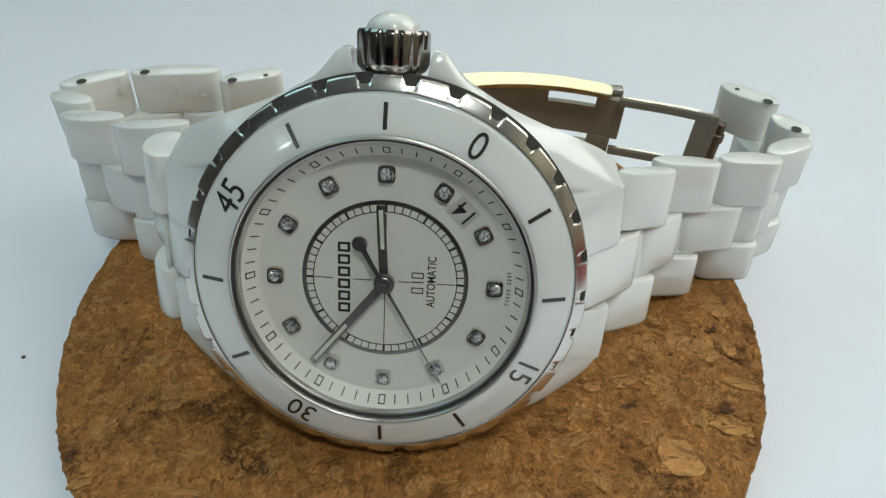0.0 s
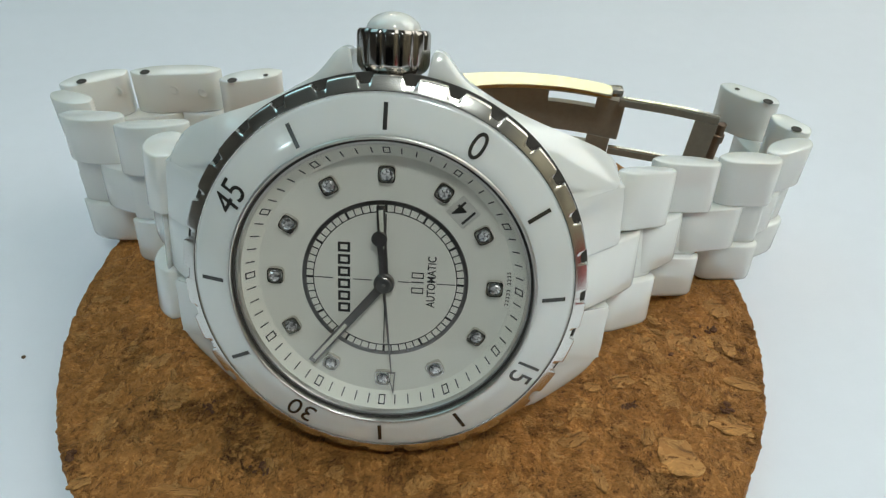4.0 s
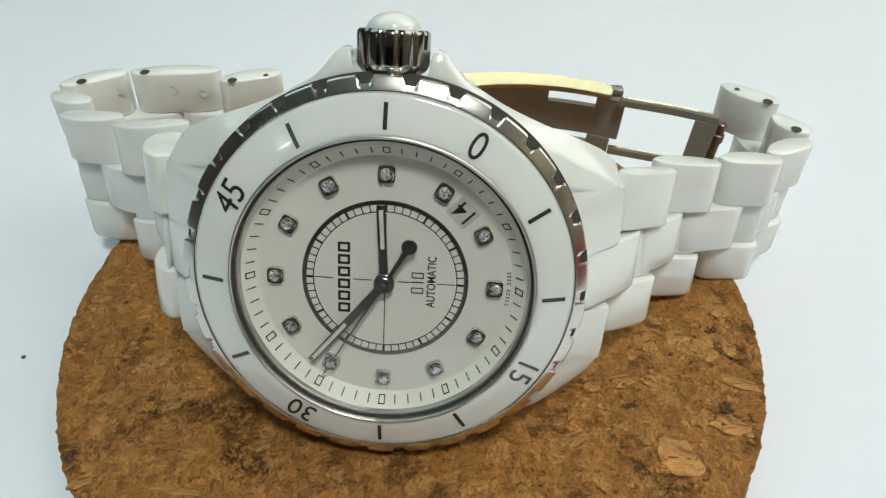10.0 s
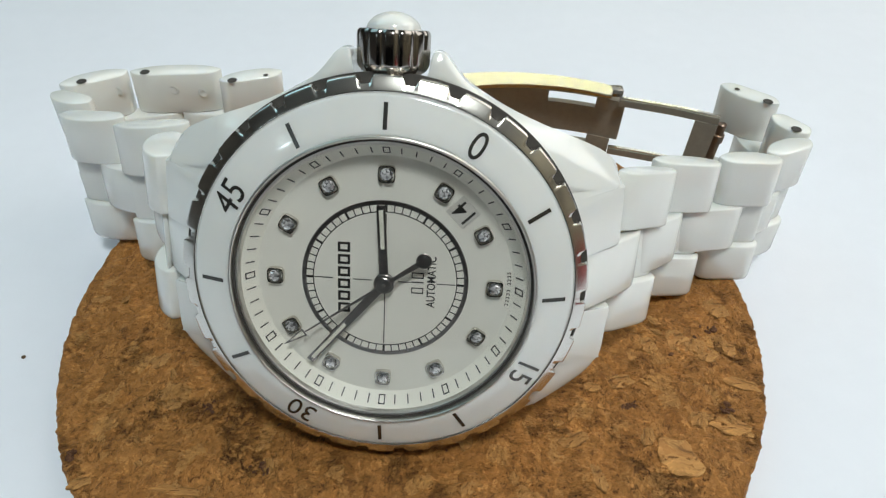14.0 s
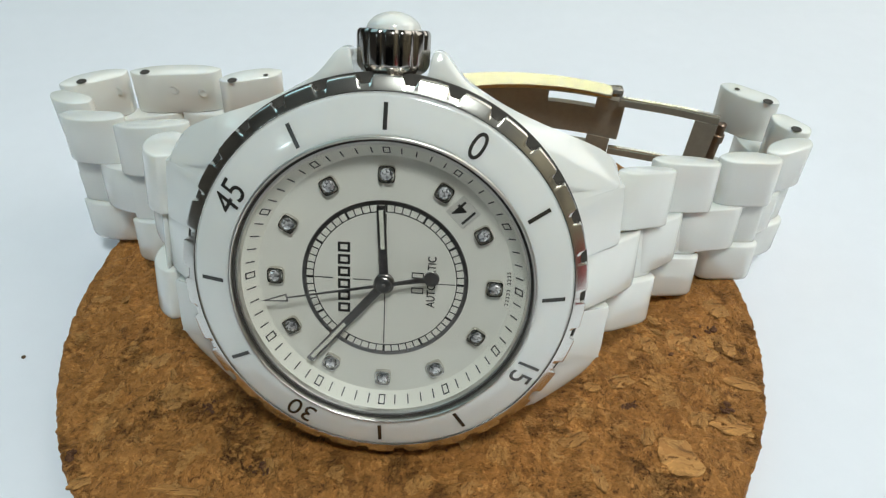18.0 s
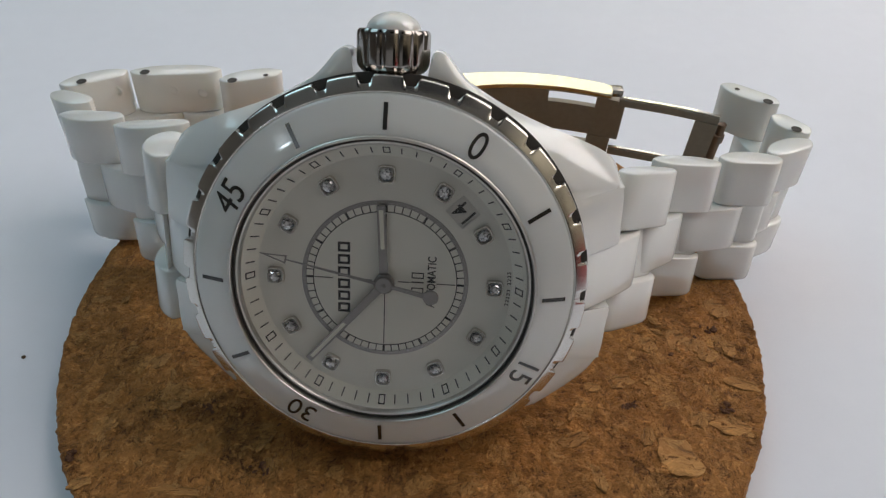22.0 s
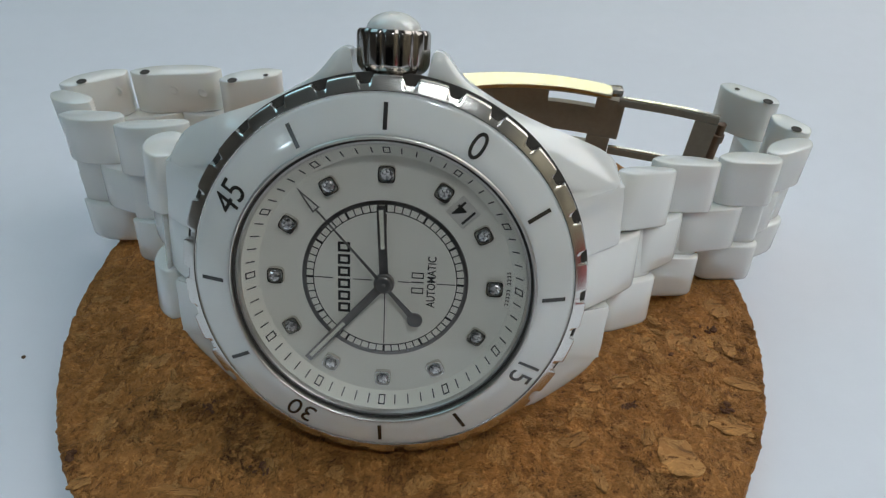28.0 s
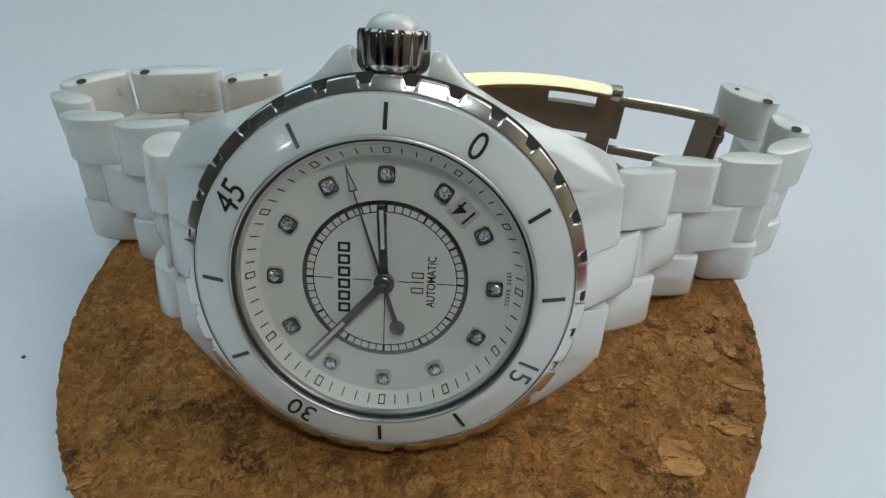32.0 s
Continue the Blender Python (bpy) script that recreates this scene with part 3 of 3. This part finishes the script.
def dial():
    base = part("dial", lathe([(0.01, 0.0), (6, 0.0), (12.1, 0.0), (12.3, -0.3)], 180), DIAL_WHITE, watch, "white lacquered dial", 30, FACE)
    part("flange", lathe([(12.05, 0.0), (12.15, 0.04), (13.28, 1.42), (13.36, 1.45)], 180), FLANGE_WHITE, base, "sloping white minute flange")
    rim = [(14.03 + 0.15 * math.cos(radians(a)), 2.47 + 0.15 * math.sin(radians(a))) for a in range(180, -1, -18)]
    part("groove_ring", lathe([(13.60, 1.85), (13.62, 2.03), (13.70, 2.07), (13.84, 2.07), (13.87, 1.85)], 240), HOLE, base, "thin black ring in the groove round the crystal")
    part("crystal_ring", lathe([(13.28, 1.3), (13.3, 1.75), (13.45, 1.95), (13.62, 1.98), (13.72, 1.7), (13.82, 1.75), (13.88, 2.2)] + rim + [(14.18, 2.2)], 240), RING, base, "polished steel ring round the crystal")
    part("ring_band", lathe([(7.5, 0.0), (7.52, 0.05), (7.9, 0.05), (7.93, 0.0)], 180), HAND, base, "dark steel ring on the dial")
    part("ring_line", lathe([(6.78, 0.0), (6.79, 0.025), (6.87, 0.025), (6.88, 0.0)], 180), INK, base)
    thin = thick = None
    for i in range(60):
        m = Matrix.Rotation(radians(6 * i), 4, "Z")
        if i % 5:
            if thin is None:
                thin = part("ring_tick", box(7.19, 0, 0.015, 0.66, 0.10, 0.03), INK, base, "", 0, m)
            else:
                again(thin, "ring_tick", base, m)
        elif thick is None:
            thick = part("ring_tick", box(7.19, 0, 0.015, 0.66, 0.22, 0.03), INK, base, "", 0, m)
        else:
            again(thick, "ring_tick", base, m)
    # minute marks on the flange
    slope = math.atan2(1.38, 1.13)
    tick = square = None
    for i in range(60):
        m = Matrix.Rotation(radians(6 * i), 4, "Z") @ Matrix.Translation((12.68 * MM, 0, 0.69 * MM)) @ Matrix.Rotation(-slope, 4, "Y")
        if i % 5:
            if tick is None:
                tick = part("minute_tick", box(0, 0, 0.015, 0.98, 0.115, 0.03), INK, base, "", 0, m)
            else:
                again(tick, "minute_tick", base, m)
        elif square is None:
            sq = merge(box(0.46, 0, 0.015, 0.12, 0.66, 0.03), box(-0.46, 0, 0.015, 0.12, 0.66, 0.03), box(0, 0.275, 0.015, 0.81, 0.11, 0.03), box(0, -0.275, 0.015, 0.81, 0.11, 0.03))
            square = part("minute_square", sq, INK, base, "", 0, m)
        else:
            again(square, "minute_square", base, m)
    # stones
    setting = stone = None
    for h in range(12):
        m = Matrix.Rotation(hour_angle(h), 4, "Z") @ Matrix.Translation((10.4 * MM, 0, 0))
        if setting is None:
            pts = []
            for i in range(32):
                a = 2 * math.pi * i / 32
                q = 0.80 / (abs(math.cos(a)) ** 4.5 + abs(math.sin(a)) ** 4.5) ** (1 / 4.5)
                pts.append((q * math.cos(a), q * math.sin(a)))
            bm = bmesh.new()
            rows = [[bm.verts.new((x * s, y * s, z)) for x, y in pts] for s, z in ((1.0, 0.0), (1.0, 0.36), (0.95, 0.45), (0.86, 0.45), (0.82, 0.30), (0.78, 0.02))]
            for a, b in zip(rows, rows[1:]):
                for i in range(32):
                    bm.faces.new((a[i], a[(i + 1) % 32], b[(i + 1) % 32], b[i]))
            setting = part("stone_setting", bm, STEEL_DARK, base, "dark steel cushion setting", 30, m)
            bm = bmesh.new()
            rows = [[bm.verts.new((r * math.cos(2 * math.pi * (i + o) / 8), r * math.sin(2 * math.pi * (i + o) / 8), z)) for i in range(8)] for r, z, o in ((0.02, 0.02, 0), (0.64, 0.44, 0.5), (0.64, 0.47, 0.5), (0.47, 0.66, 0), (0.25, 0.74, 0.5))]
            for k, (a, b) in enumerate(zip(rows, rows[1:])):
                for i in range(8):
                    j, h = (i + 1) % 8, (i + (0 if k in (0, 3) else 1)) % 8
                    if k in (2, 3):
                        bm.faces.new((a[i], a[j], b[h if k == 2 else i]))
                        bm.faces.new((a[j], b[(h + 1) % 8 if k == 2 else j], b[h if k == 2 else i]))
                    else:
                        bm.faces.new((a[i], a[j], b[j], b[i]))
            bm.faces.new(rows[-1])
            bm.faces.new(rows[0])
            stone = part("stone", bm, STONE, base, "clear faceted stone", 0, m)
        else:
            again(setting, "stone_setting", base, m)
            again(stone, "stone", base, m)
    # cross lines
    for x0, y0, x1, y1 in ((-6.65, 0, -5.0, 0), (-3.0, 0, -1.3, 0), (1.3, 0, 2.4, 0), (4.95, 0, 6.65, 0), (0, -6.6, 0, -1.0), (0, 1.0, 0, 6.6)):
        part("cross_line", box((x0 + x1) / 2, (y0 + y1) / 2, 0.012, abs(x1 - x0) + 0.09, abs(y1 - y0) + 0.09, 0.024), INK, base, "", 0)
    # lettering: reads towards 3 o'clock, capitals' tops towards 12
    turn = Matrix(((0, -1, 0), (1, 0, 0), (0, 0, 1))).to_4x4()
    part("dial_lettering", turned(letters("AUTOMATIC", 0.78, 0.80, 0.01, 0.012), Matrix.Translation((4.4, 0.12, 0.012)) @ turn), INK, base, "small black lettering AUTOMATIC")
    for k in range(6):
        y = -3.0 + 1.24 * k
        bm = merge(box(-4.36, y, 0.02, 0.24, 0.98, 0.03), box(-3.44, y, 0.02, 0.24, 0.98, 0.03), box(-3.9, y - 0.37, 0.02, 0.7, 0.24, 0.03), box(-3.9, y + 0.37, 0.02, 0.7, 0.24, 0.03))
        part("name_block", bm, INK, base, "black block of the maker's mark", 0)
    for y, hollow in ((-0.8, 1), (0.05, 0), (0.75, 1)):
        bm = box(3.1, y, 0.02, 1.15, 0.13, 0.03)
        if hollow:
            bm = merge(box(3.1, y - 0.25, 0.02, 1.15, 0.11, 0.03), box(3.1, y + 0.25, 0.02, 1.15, 0.11, 0.03), box(2.57, y, 0.02, 0.1, 0.5, 0.03), box(3.63, y, 0.02, 0.1, 0.5, 0.03))
        part("model_mark", bm, INK, base, "thin black model mark", 0)
    for k in range(10):
        if k != 5:
            a = radians(-8.2 + 1.75 * k)
            bm = turned(merge(box(-0.13, 0, 0, 0.06, 0.22, 0.03), box(0.13, 0, 0, 0.06, 0.22, 0.03), box(0, 0.06, 0, 0.22, 0.06, 0.03)), Matrix.Rotation(a, 4, "Z") @ Matrix.Translation((11.75, 0, 0.02)))
            part("origin_mark", bm, GREY_INK, base, "tiny unreadable print", 0)
    # date
    dm = Matrix.Translation((7.0, 7.2, 0)) @ Matrix.Rotation(radians(45), 4, "Z") @ turn @ Matrix.Rotation(radians(0), 4, "Z")
    # No recess is cut: grey disc and frame carry its shade.
    frame_bm = merge(box(0, 1.05, 0.03, 2.3, 0.10, 0.06), box(0, -1.05, 0.03, 2.3, 0.10, 0.06), box(1.12, 0, 0.05, 0.12, 2.1, 0.10), box(-1.12, 0, 0.05, 0.12, 2.1, 0.10))
    part("date_frame", turned(frame_bm, dm), DATE, base, "thin grey frame in place of the recess's shaded walls", 0)
    part("date_disc", turned(box(0, 0, 0.012, 2.1, 2.0, 0.02), dm), DATE, base, "flush date disc, greyed for the recess's shade", 0)
    part("date_numeral", turned(letters("14", 1.62, 0.92, 0.01, 0.012), dm @ Matrix.Translation((0, 0, 0.035))), INK, base, "black date numeral 14")
    return base


dial()

part("crystal", lathe([(0.01, 2.2), (6, 2.2), (13.5, 2.2), (13.6, 2.12), (13.6, 2.06), (13.5, 2.0), (6, 2.0), (0.01, 2.0)], 180), GLASS, watch, "clear flat sapphire crystal", 30, FACE)


def pointers():
    def pointer(name, z, length, w0, w1, tail, slot0, slot1):
        """A straight steel hand along +X with a pale slot."""
        bm = merge(plate([(-tail, -w0), (length, -w1), (length, w1), (-tail, w0)], z, z + 0.12))
        bmesh.ops.bevel(bm, geom=bm.edges[:], offset=0.03, segments=1, affect="EDGES")
        ob = part(name, bm, HAND, watch, "dark polished steel hand with pale inlay", 20)
        part("inlay", plate([(slot0, -w0 * 0.42), (slot1, -w1 * 0.5), (slot1, w1 * 0.5), (slot0, w0 * 0.42)], z + 0.05, z + 0.135), LUME, ob, "", 0)
        part("hub", lathe([(0.01, z + 0.15), (0.9, z + 0.15), (0.98, z + 0.08), (0.98, z - 0.08)], 48), HAND, ob, "")
        return ob

    hour = pointer("hour_hand", 0.48, 7.55, 0.42, 0.40, 0.0, 3.4, 7.15)
    minute = pointer("minute_hand", 0.76, 11.2, 0.42, 0.36, 0.0, 5.7, 10.75)
    z = 1.04
    bm = plate([(-3.2, -0.24), (0, -0.15), (9.35, -0.055), (9.35, 0.055), (0, 0.15), (-3.2, 0.24)], z, z + 0.1)
    sec = part("second_hand", bm, HAND, watch, "thin dark second hand with hollow arrow tip", 20)
    ring = merge(plate([(9.35, 0.40), (11.85, 0.0), (11.2, 0.0), (9.45, 0.28)], z, z + 0.1), plate([(9.35, -0.40), (9.45, -0.28), (11.2, 0.0), (11.85, 0.0)], z, z + 0.1),
                 plate([(9.3, 0.41), (9.44, 0.41), (9.44, -0.41), (9.3, -0.41)], z, z + 0.1))
    part("arrow_tip", ring, HAND, sec, "", 0)
    part("counterweight", lathe([(0.01, z + 0.13), (0.68, z + 0.13), (0.74, z + 0.08), (0.74, z - 0.02), (0.01, z - 0.02)], 32), HAND, sec, "round dark counterweight", 30, Matrix.Translation((-4.55 * MM, 0, 0)))
    part("counter_arm", plate([(-3.9, -0.26), (-3.1, -0.24), (-3.1, 0.24), (-3.9, 0.26)], z, z + 0.1), HAND, sec, "", 0)
    part("hub_cap", lathe([(0.01, z + 0.2), (0.70, z + 0.2), (0.80, z + 0.13), (0.80, z - 0.1)], 48), HAND, sec, "", 20)
    part("hub_pin", lathe([(0.01, z + 0.34), (0.12, z + 0.32), (0.2, z + 0.26), (0.22, z + 0.2)], 24), HAND, sec, "small centre pin")
    return hour, minute, sec


hour_hand, minute_hand, second_hand = pointers()


def crown():
    """Fluted steel crown with a white ceramic dome, on the 3 o'clock side."""
    steps = 192
    bm = bmesh.new()
    rows = []
    for r, z, flute in ((2.2, -0.9, 0), (2.35, -0.45, 0), (2.85, -0.2, 0.2), (3.1, 0.1, 0.7), (3.25, 0.5, 1), (3.25, 2.85, 1), (3.18, 3.1, 0.9), (3.0, 3.28, 0.5), (2.7, 3.3, 0), (2.45, 3.2, 0)):
        row = []
        for i in range(steps):
            a = 2 * math.pi * i / steps
            g = min(1.0, abs(math.sin(a * 7)) * 1.35) ** 0.7
            q = r - 0.2 * flute * (1 - g)
            row.append(bm.verts.new((q * math.cos(a), q * math.sin(a), z)))
        rows.append(row)
    for a, b in zip(rows, rows[1:]):
        for i in range(steps):
            bm.faces.new((a[i], a[(i + 1) % steps], b[(i + 1) % steps], b[i]))
    bm.faces.new(rows[0][::-1])
    m = FACE @ Matrix.Translation((0, 19.25 * MM, -3.0 * MM)) @ Matrix.Rotation(radians(-90), 4, "X")
    c = part("crown", bm, CROWN, watch, "fluted polished steel crown", 35, m)
    dome = [(2.44, 3.0)] + [(2.42 * math.cos(radians(a)), 3.12 + 1.62 * math.sin(radians(a))) for a in range(0, 90, 9)] + [(0.01, 4.74)]
    part("crown_dome", lathe(dome, 64), CERAMIC, c, "white ceramic dome")


crown()

# ------------------------------------------------------------------ bracelet
# outer links: tips of the top edge's middle line (near end, far end) in millimetres
RIGHT = (((23.2, 10.5, 24.0), (30.8, 14.9, 21.0)), ((29.3, 17.6, 20.3), (38.1, 19.1, 18.8)), ((38.3, 20.3, 18.7), (46.3, 20.8, 18.2)),
         ((45.0, 22.1, 18.2), (51.7, 25.4, 17.8)), ((52.2, 26.6, 17.8), (49.0, 31.1, 17.6)), ((51.2, 33.9, 17.5), (45.0, 39.4, 17.2)))
LEFT = (((-22.9, 10.2, 25.2), (-24.2, 17.4, 23.2)), ((-23.8, 21.4, 21.6), (-33.5, 22.6, 20.2)), ((-33.4, 25.2, 19.6), (-42.2, 26.8, 18.8)),
        ((-39.7, 29.9, 18.6), (-46.0, 32.6, 18.2)), ((-46.1, 35.1, 18.0), (-38.7, 39.8, 17.6)), ((-38.3, 39.5, 17.6), (-26.0, 41.0, 17.35)),
        ((-25.6, 38.2, 17.3), (-17.4, 41.1, 17.2)))
WIDE, THICK = 19.2, 2.8
HOLES = ((-43.4, 35.9, 17.9, 0.62, 10), (-36.1, 39.2, 17.56, 0.62, 11), (-23.7, 37.9, 17.28, 0.62, 12), (-19.4, 39.5, 17.24, 0.3, 12), (50.8, 27.5, 17.72, 0.6, 4), (49.8, 34.4, 17.42, 0.62, 5), (46.7, 37.7, 17.28, 0.3, 5))
LEAN_FACE = Vector((0.033, 0.430, 0.902))


def link_mesh(a, b, lean, w0, w1, thick, soft=0.45):
    """One lens-shaped link from tip a to tip b, between w0 and w1 below the top edge along the lean."""
    e = (b - a)
    length = e.length
    e.normalize()
    m = e.cross(lean).normalized()
    up = lean.normalized()
    n = 14
    prof = []
    for i in range(n + 1):
        s = 0.5 - 0.5 * math.cos(math.pi * i / n)
        u = abs(2 * s - 1)
        prof.append((s * length, thick / 2 * max(0.0, 1 - u ** 5.5) ** 0.7, thick / 2 * max(0.0, 1 - u ** 2.6) ** 0.85))
    outline = [(x, h) for x, h, g in prof] + [(x, -g) for x, h, g in prof[::-1][1:-1]]
    bm = bmesh.new()
    rows = []
    for w, inset in ((w0, 0.22), (w0 + 0.06, 0.08), (w0 + 0.2, 0.0), (w1 - soft, 0.0), (w1 - soft * 0.5, soft * 0.13), (w1 - soft * 0.2, soft * 0.4), (w1 - soft * 0.04, soft * 0.75), (w1, soft)):
        row = []
        for x, h in outline:
            k = 1 - inset / (length / 2)
            kh = 1 - inset / (thick / 2)
            p = a + e * (length / 2 + (x - length / 2) * k) + m * h * kh - up * w
            row.append(bm.verts.new(p))
        rows.append(row)
    c = len(outline)
    for r0, r1 in zip(rows, rows[1:]):
        for i in range(c):
            bm.faces.new((r0[i], r0[(i + 1) % c], r1[(i + 1) % c], r1[i]))
    bm.faces.new(rows[0][::-1])
    bm.faces.new(rows[-1])
    return bm


def bracelet():
    """Three rows of lens-shaped links, the middle row half a link further; thinner cores run behind the joints."""
    tops = []
    for side in (RIGHT, LEFT):
        ends = [(Vector(a), Vector(b)) for a, b in side]
        leans = []
        for i in range(len(ends)):
            k = max(0.0, 1 - (i + 0.6) / 2.0)
            leans.append((LEAN_FACE * (0.35 + 0.65 * k) + Vector((0, 0, 1)) * (0.65 - 0.65 * k)).normalized() if i < 2 else Vector((0, 0.10, 1)).normalized() if i < 3 else Vector((0, 0, 1)))
        for i in range(1, len(ends)):
            flare = -math.copysign(0.05 if i == 1 else 0.10, ends[0][0].x)
            leans[i] = (leans[i] + Vector((flare, 0, 0))).normalized()
        if ends[0][0].x < 0:
            leans[0] = (leans[0] + Vector((0.05, 0, 0))).normalized()
        for i, ((a, b), lean) in enumerate(zip(ends, leans)):
            thick = 3.9 if i == 0 and a.x < 0 else THICK
            tops.append(part("link", link_mesh(a, b, lean, 0.0, 6.35, thick, 0.28), CERAMIC, watch, "", 40))
            part("link", link_mesh(a, b, lean, 12.85, WIDE, thick, 0.95), CERAMIC, watch, "", 40)
            if i < 5 or a.x < 0:
                part("link_core", link_mesh(a.lerp(b, 0.06), a.lerp(b, 0.94), lean, 6.2, 13.0, 1.0), CERAMIC, watch, "", 40)
            if i == 0:
                near = FACE_MM @ Vector((math.copysign(17.0, a.x), 9.6, -1.6))
                part("link", link_mesh(near, (a + b) / 2, LEAN_FACE, 6.45, 12.75, THICK), CERAMIC, watch, "", 40)
            if i + 1 < len(ends):
                (c, d) = ends[i + 1]
                reach = ((c + d) - (a + b)) * 0.03
                part("link", link_mesh((a + b) / 2 - reach, (c + d) / 2 + reach, (leans[i] + leans[i + 1]).normalized(), 6.4, 12.8, THICK), CERAMIC, watch, "", 40)
    for x, y, z, r, k in HOLES:
        # No hole is cut: a black disc carries the shade inside.
        hole = lathe([(0.01, 0.012), (r * 0.9, 0.012), (r, 0.03), (r + 0.05, 0.0)], 20)
        part("pin_hole_disc", hole, HOLE, tops[k], "dark disc in place of a shaded pin hole", 30, Matrix.Translation((x * MM, y * MM, (z + (0.09 if x > 0 else 0.02)) * MM)))

    for x, y, z, k in ((-32.7, 38.85, 15.0, 11), (-28.8, 39.25, 14.3, 11), (-39.9, 37.55, 15.5, 10)):
        cup = lathe([(0.01, -0.02), (0.30, 0.0), (0.48, 0.09), (0.60, 0.10), (0.78, 0.0)], 24)
        part("pin_dimple", cup, CERAMIC, tops[k], "", 60, Matrix.Translation((x * MM, y * MM, z * MM)) @ Matrix.Rotation(radians(90), 4, "X"))


bracelet()


def clasp():
    """The opened folding clasp behind the case: curved cover plate with two slots, hinge, and a framed blade."""
    def strip(pts, thick, z0, z1, soft=0.0, taper=0.0):
        """An upright curved strip along plan points."""
        bm = bmesh.new()
        left, right = [], []
        n = len(pts)
        for i, p in enumerate(pts):
            d = (Vector(pts[min(n - 1, i + 1)]) - Vector(pts[max(0, i - 1)])).normalized()
            nn = Vector((-d.y, d.x)) * (1 - taper * i / (n - 1))
            left.append((p[0] + nn.x * thick / 2, p[1] + nn.y * thick / 2))
            right.append((p[0] - nn.x * thick / 2, p[1] - nn.y * thick / 2))
        bm = plate(left + right[::-1], z0, z1)
        if soft:
            bmesh.ops.bevel(bm, geom=[e for e in bm.edges if abs(e.verts[0].co.z - e.verts[1].co.z) < 0.01], offset=soft, segments=3, affect='EDGES', profile=0.5)
        return bm

    def curve(x0, x1):
        return [(x, 44.0 - 3.0 * ((x - 15) / 16) ** 2) for x in (x0 + (x1 - x0) * i / 16 for i in range(17))]

    edge = [(x, 42.7 - 2.6 * ((x - 16) / 13) ** 2) for x in (-4 + 34.2 * i / 20 for i in range(21))]
    base = part("clasp", strip(edge, 4.2, 15.0, 15.6, 0.25, 0.35), LAMP_TINTED, watch, "opened folding steel clasp with bright edge")
    part("cover_plate", strip(curve(-4, 21.6), 1.2, 2.5, 15.0), BRUSHED, base, "brushed steel plate")
    part("cover_bar", strip(curve(21.6, 30.2), 1.2, 13.5, 15.0), BRUSHED, base, "thin steel bar under the bright edge")
    part("tongue", strip(curve(21.6, 32.6), 1.0, 6.9, 11.7, 0.1), BRUSHED, base, "brushed steel tongue between two slots")
    part("hinge_post", strip(curve(28.6, 32.6), 1.3, 11.7, 13.5, 0.1), BRUSHED, base, "steel hinge block")
    part("hinge_post", strip(curve(28.3, 31.6), 1.3, 4.0, 6.9, 0.1), BRUSHED, base, "steel hinge block")
    part("cover_bar", strip(curve(21.6, 28.3), 1.2, 2.5, 5.3), BRUSHED, base, "brushed steel bar")
    part("hinge_knuckle", box(30.7, 40.6, 15.0, 2.2, 1.8, 1.3, 0.45), CROWN, base, "rounded polished hinge knuckle")
    run = [(31.2, 39.3), (34, 38.6), (38, 37.4), (41, 36.3), (44.4, 34.9)]
    for lift in (13.5, 5.0):
        part("blade_rail", strip(run, 0.9, lift, lift + 1.05, 0.1), BRUSHED, base, "brushed blade rail")
        part("rail_edge", strip(run, 0.5, lift + 1.05, lift + 1.3, 0.1), STEEL, base, "polished upper edge of the rail")
    part("blade_end", strip([(41.6, 36.0), (43, 35.4), (44.4, 34.8)], 1.1, 6.0, 13.5), BRUSHED, base, "steel blade end")
    part("spring_bar", turned(lathe([(0.01, 13.4), (0.35, 13.4), (0.6, 13.2), (0.6, 11.6), (0.85, 11.5), (0.85, 10.4), (0.62, 10.3), (0.62, 2.6), (0.01, 2.5)], 20), Matrix.Translation((45.3, 35.2, 0))), PIN, base, "brown-tinted spring bar")


clasp()

# ------------------------------------------------------------------ crumb on the table
for (x, y, s) in ((-46.9, 5.9, 0.26),):
    bm = bmesh.new()
    bmesh.ops.create_icosphere(bm, subdivisions=2, radius=s)
    for v in bm.verts:
        v.co *= 1 + 0.3 * noise.noise(v.co * 3)
        v.co.z = max(-s * 0.5, v.co.z * 0.6)
    tagged(part("crumb", bm, SPECK, None, "", 60, Matrix.Translation((x * MM, y * MM, (TABLE_Z + s * 0.5) * MM))), "tiny dark cork crumb on the white table", "crumb")


# ------------------------------------------------------------------ turning pointers
def motions():
    shut, wide = pose(-0.38, -2.22, 0), pose(1.75, -2.22, 0)
    # The added card dims the dial as a person leaning in would.
    walk(board, [(t, pose(0.05, y, 0)) for t, y in ((0.0, -0.098), (8.0, -0.098), (9.0, -0.02), (11.2, -0.02), (12.0, -0.10), (13.0, -0.10), (13.8, -0.02), (19.0, -0.02), (19.6, -0.095), (20.1, -0.15), (23.9, -0.15), (24.5, -0.105),
                                                   (25.5, -0.112), (26.5, -0.112), (28.0, -0.110), (28.8, -0.02), (30.2, -0.02), (31.0, -0.088), (32.0, -0.104))])
    # The sheet slides off the added panel so its pale reflection shows.
    walk(curtain, ((0.0, shut), (19.4, shut), (20.1, wide), (24.0, wide), (24.5, shut), (32.0, shut)))
    def turns(start, rate):
        return [(t, FACE @ Matrix.Rotation(radians(start + rate * t), 4, "Z")) for t in range(0, 33, 2)]
    walk(second_hand, turns(-60.3, -6.0))
    walk(minute_hand, turns(-128.4, -0.1))
    walk(hour_hand, turns(93.5, -0.00833))


motions()
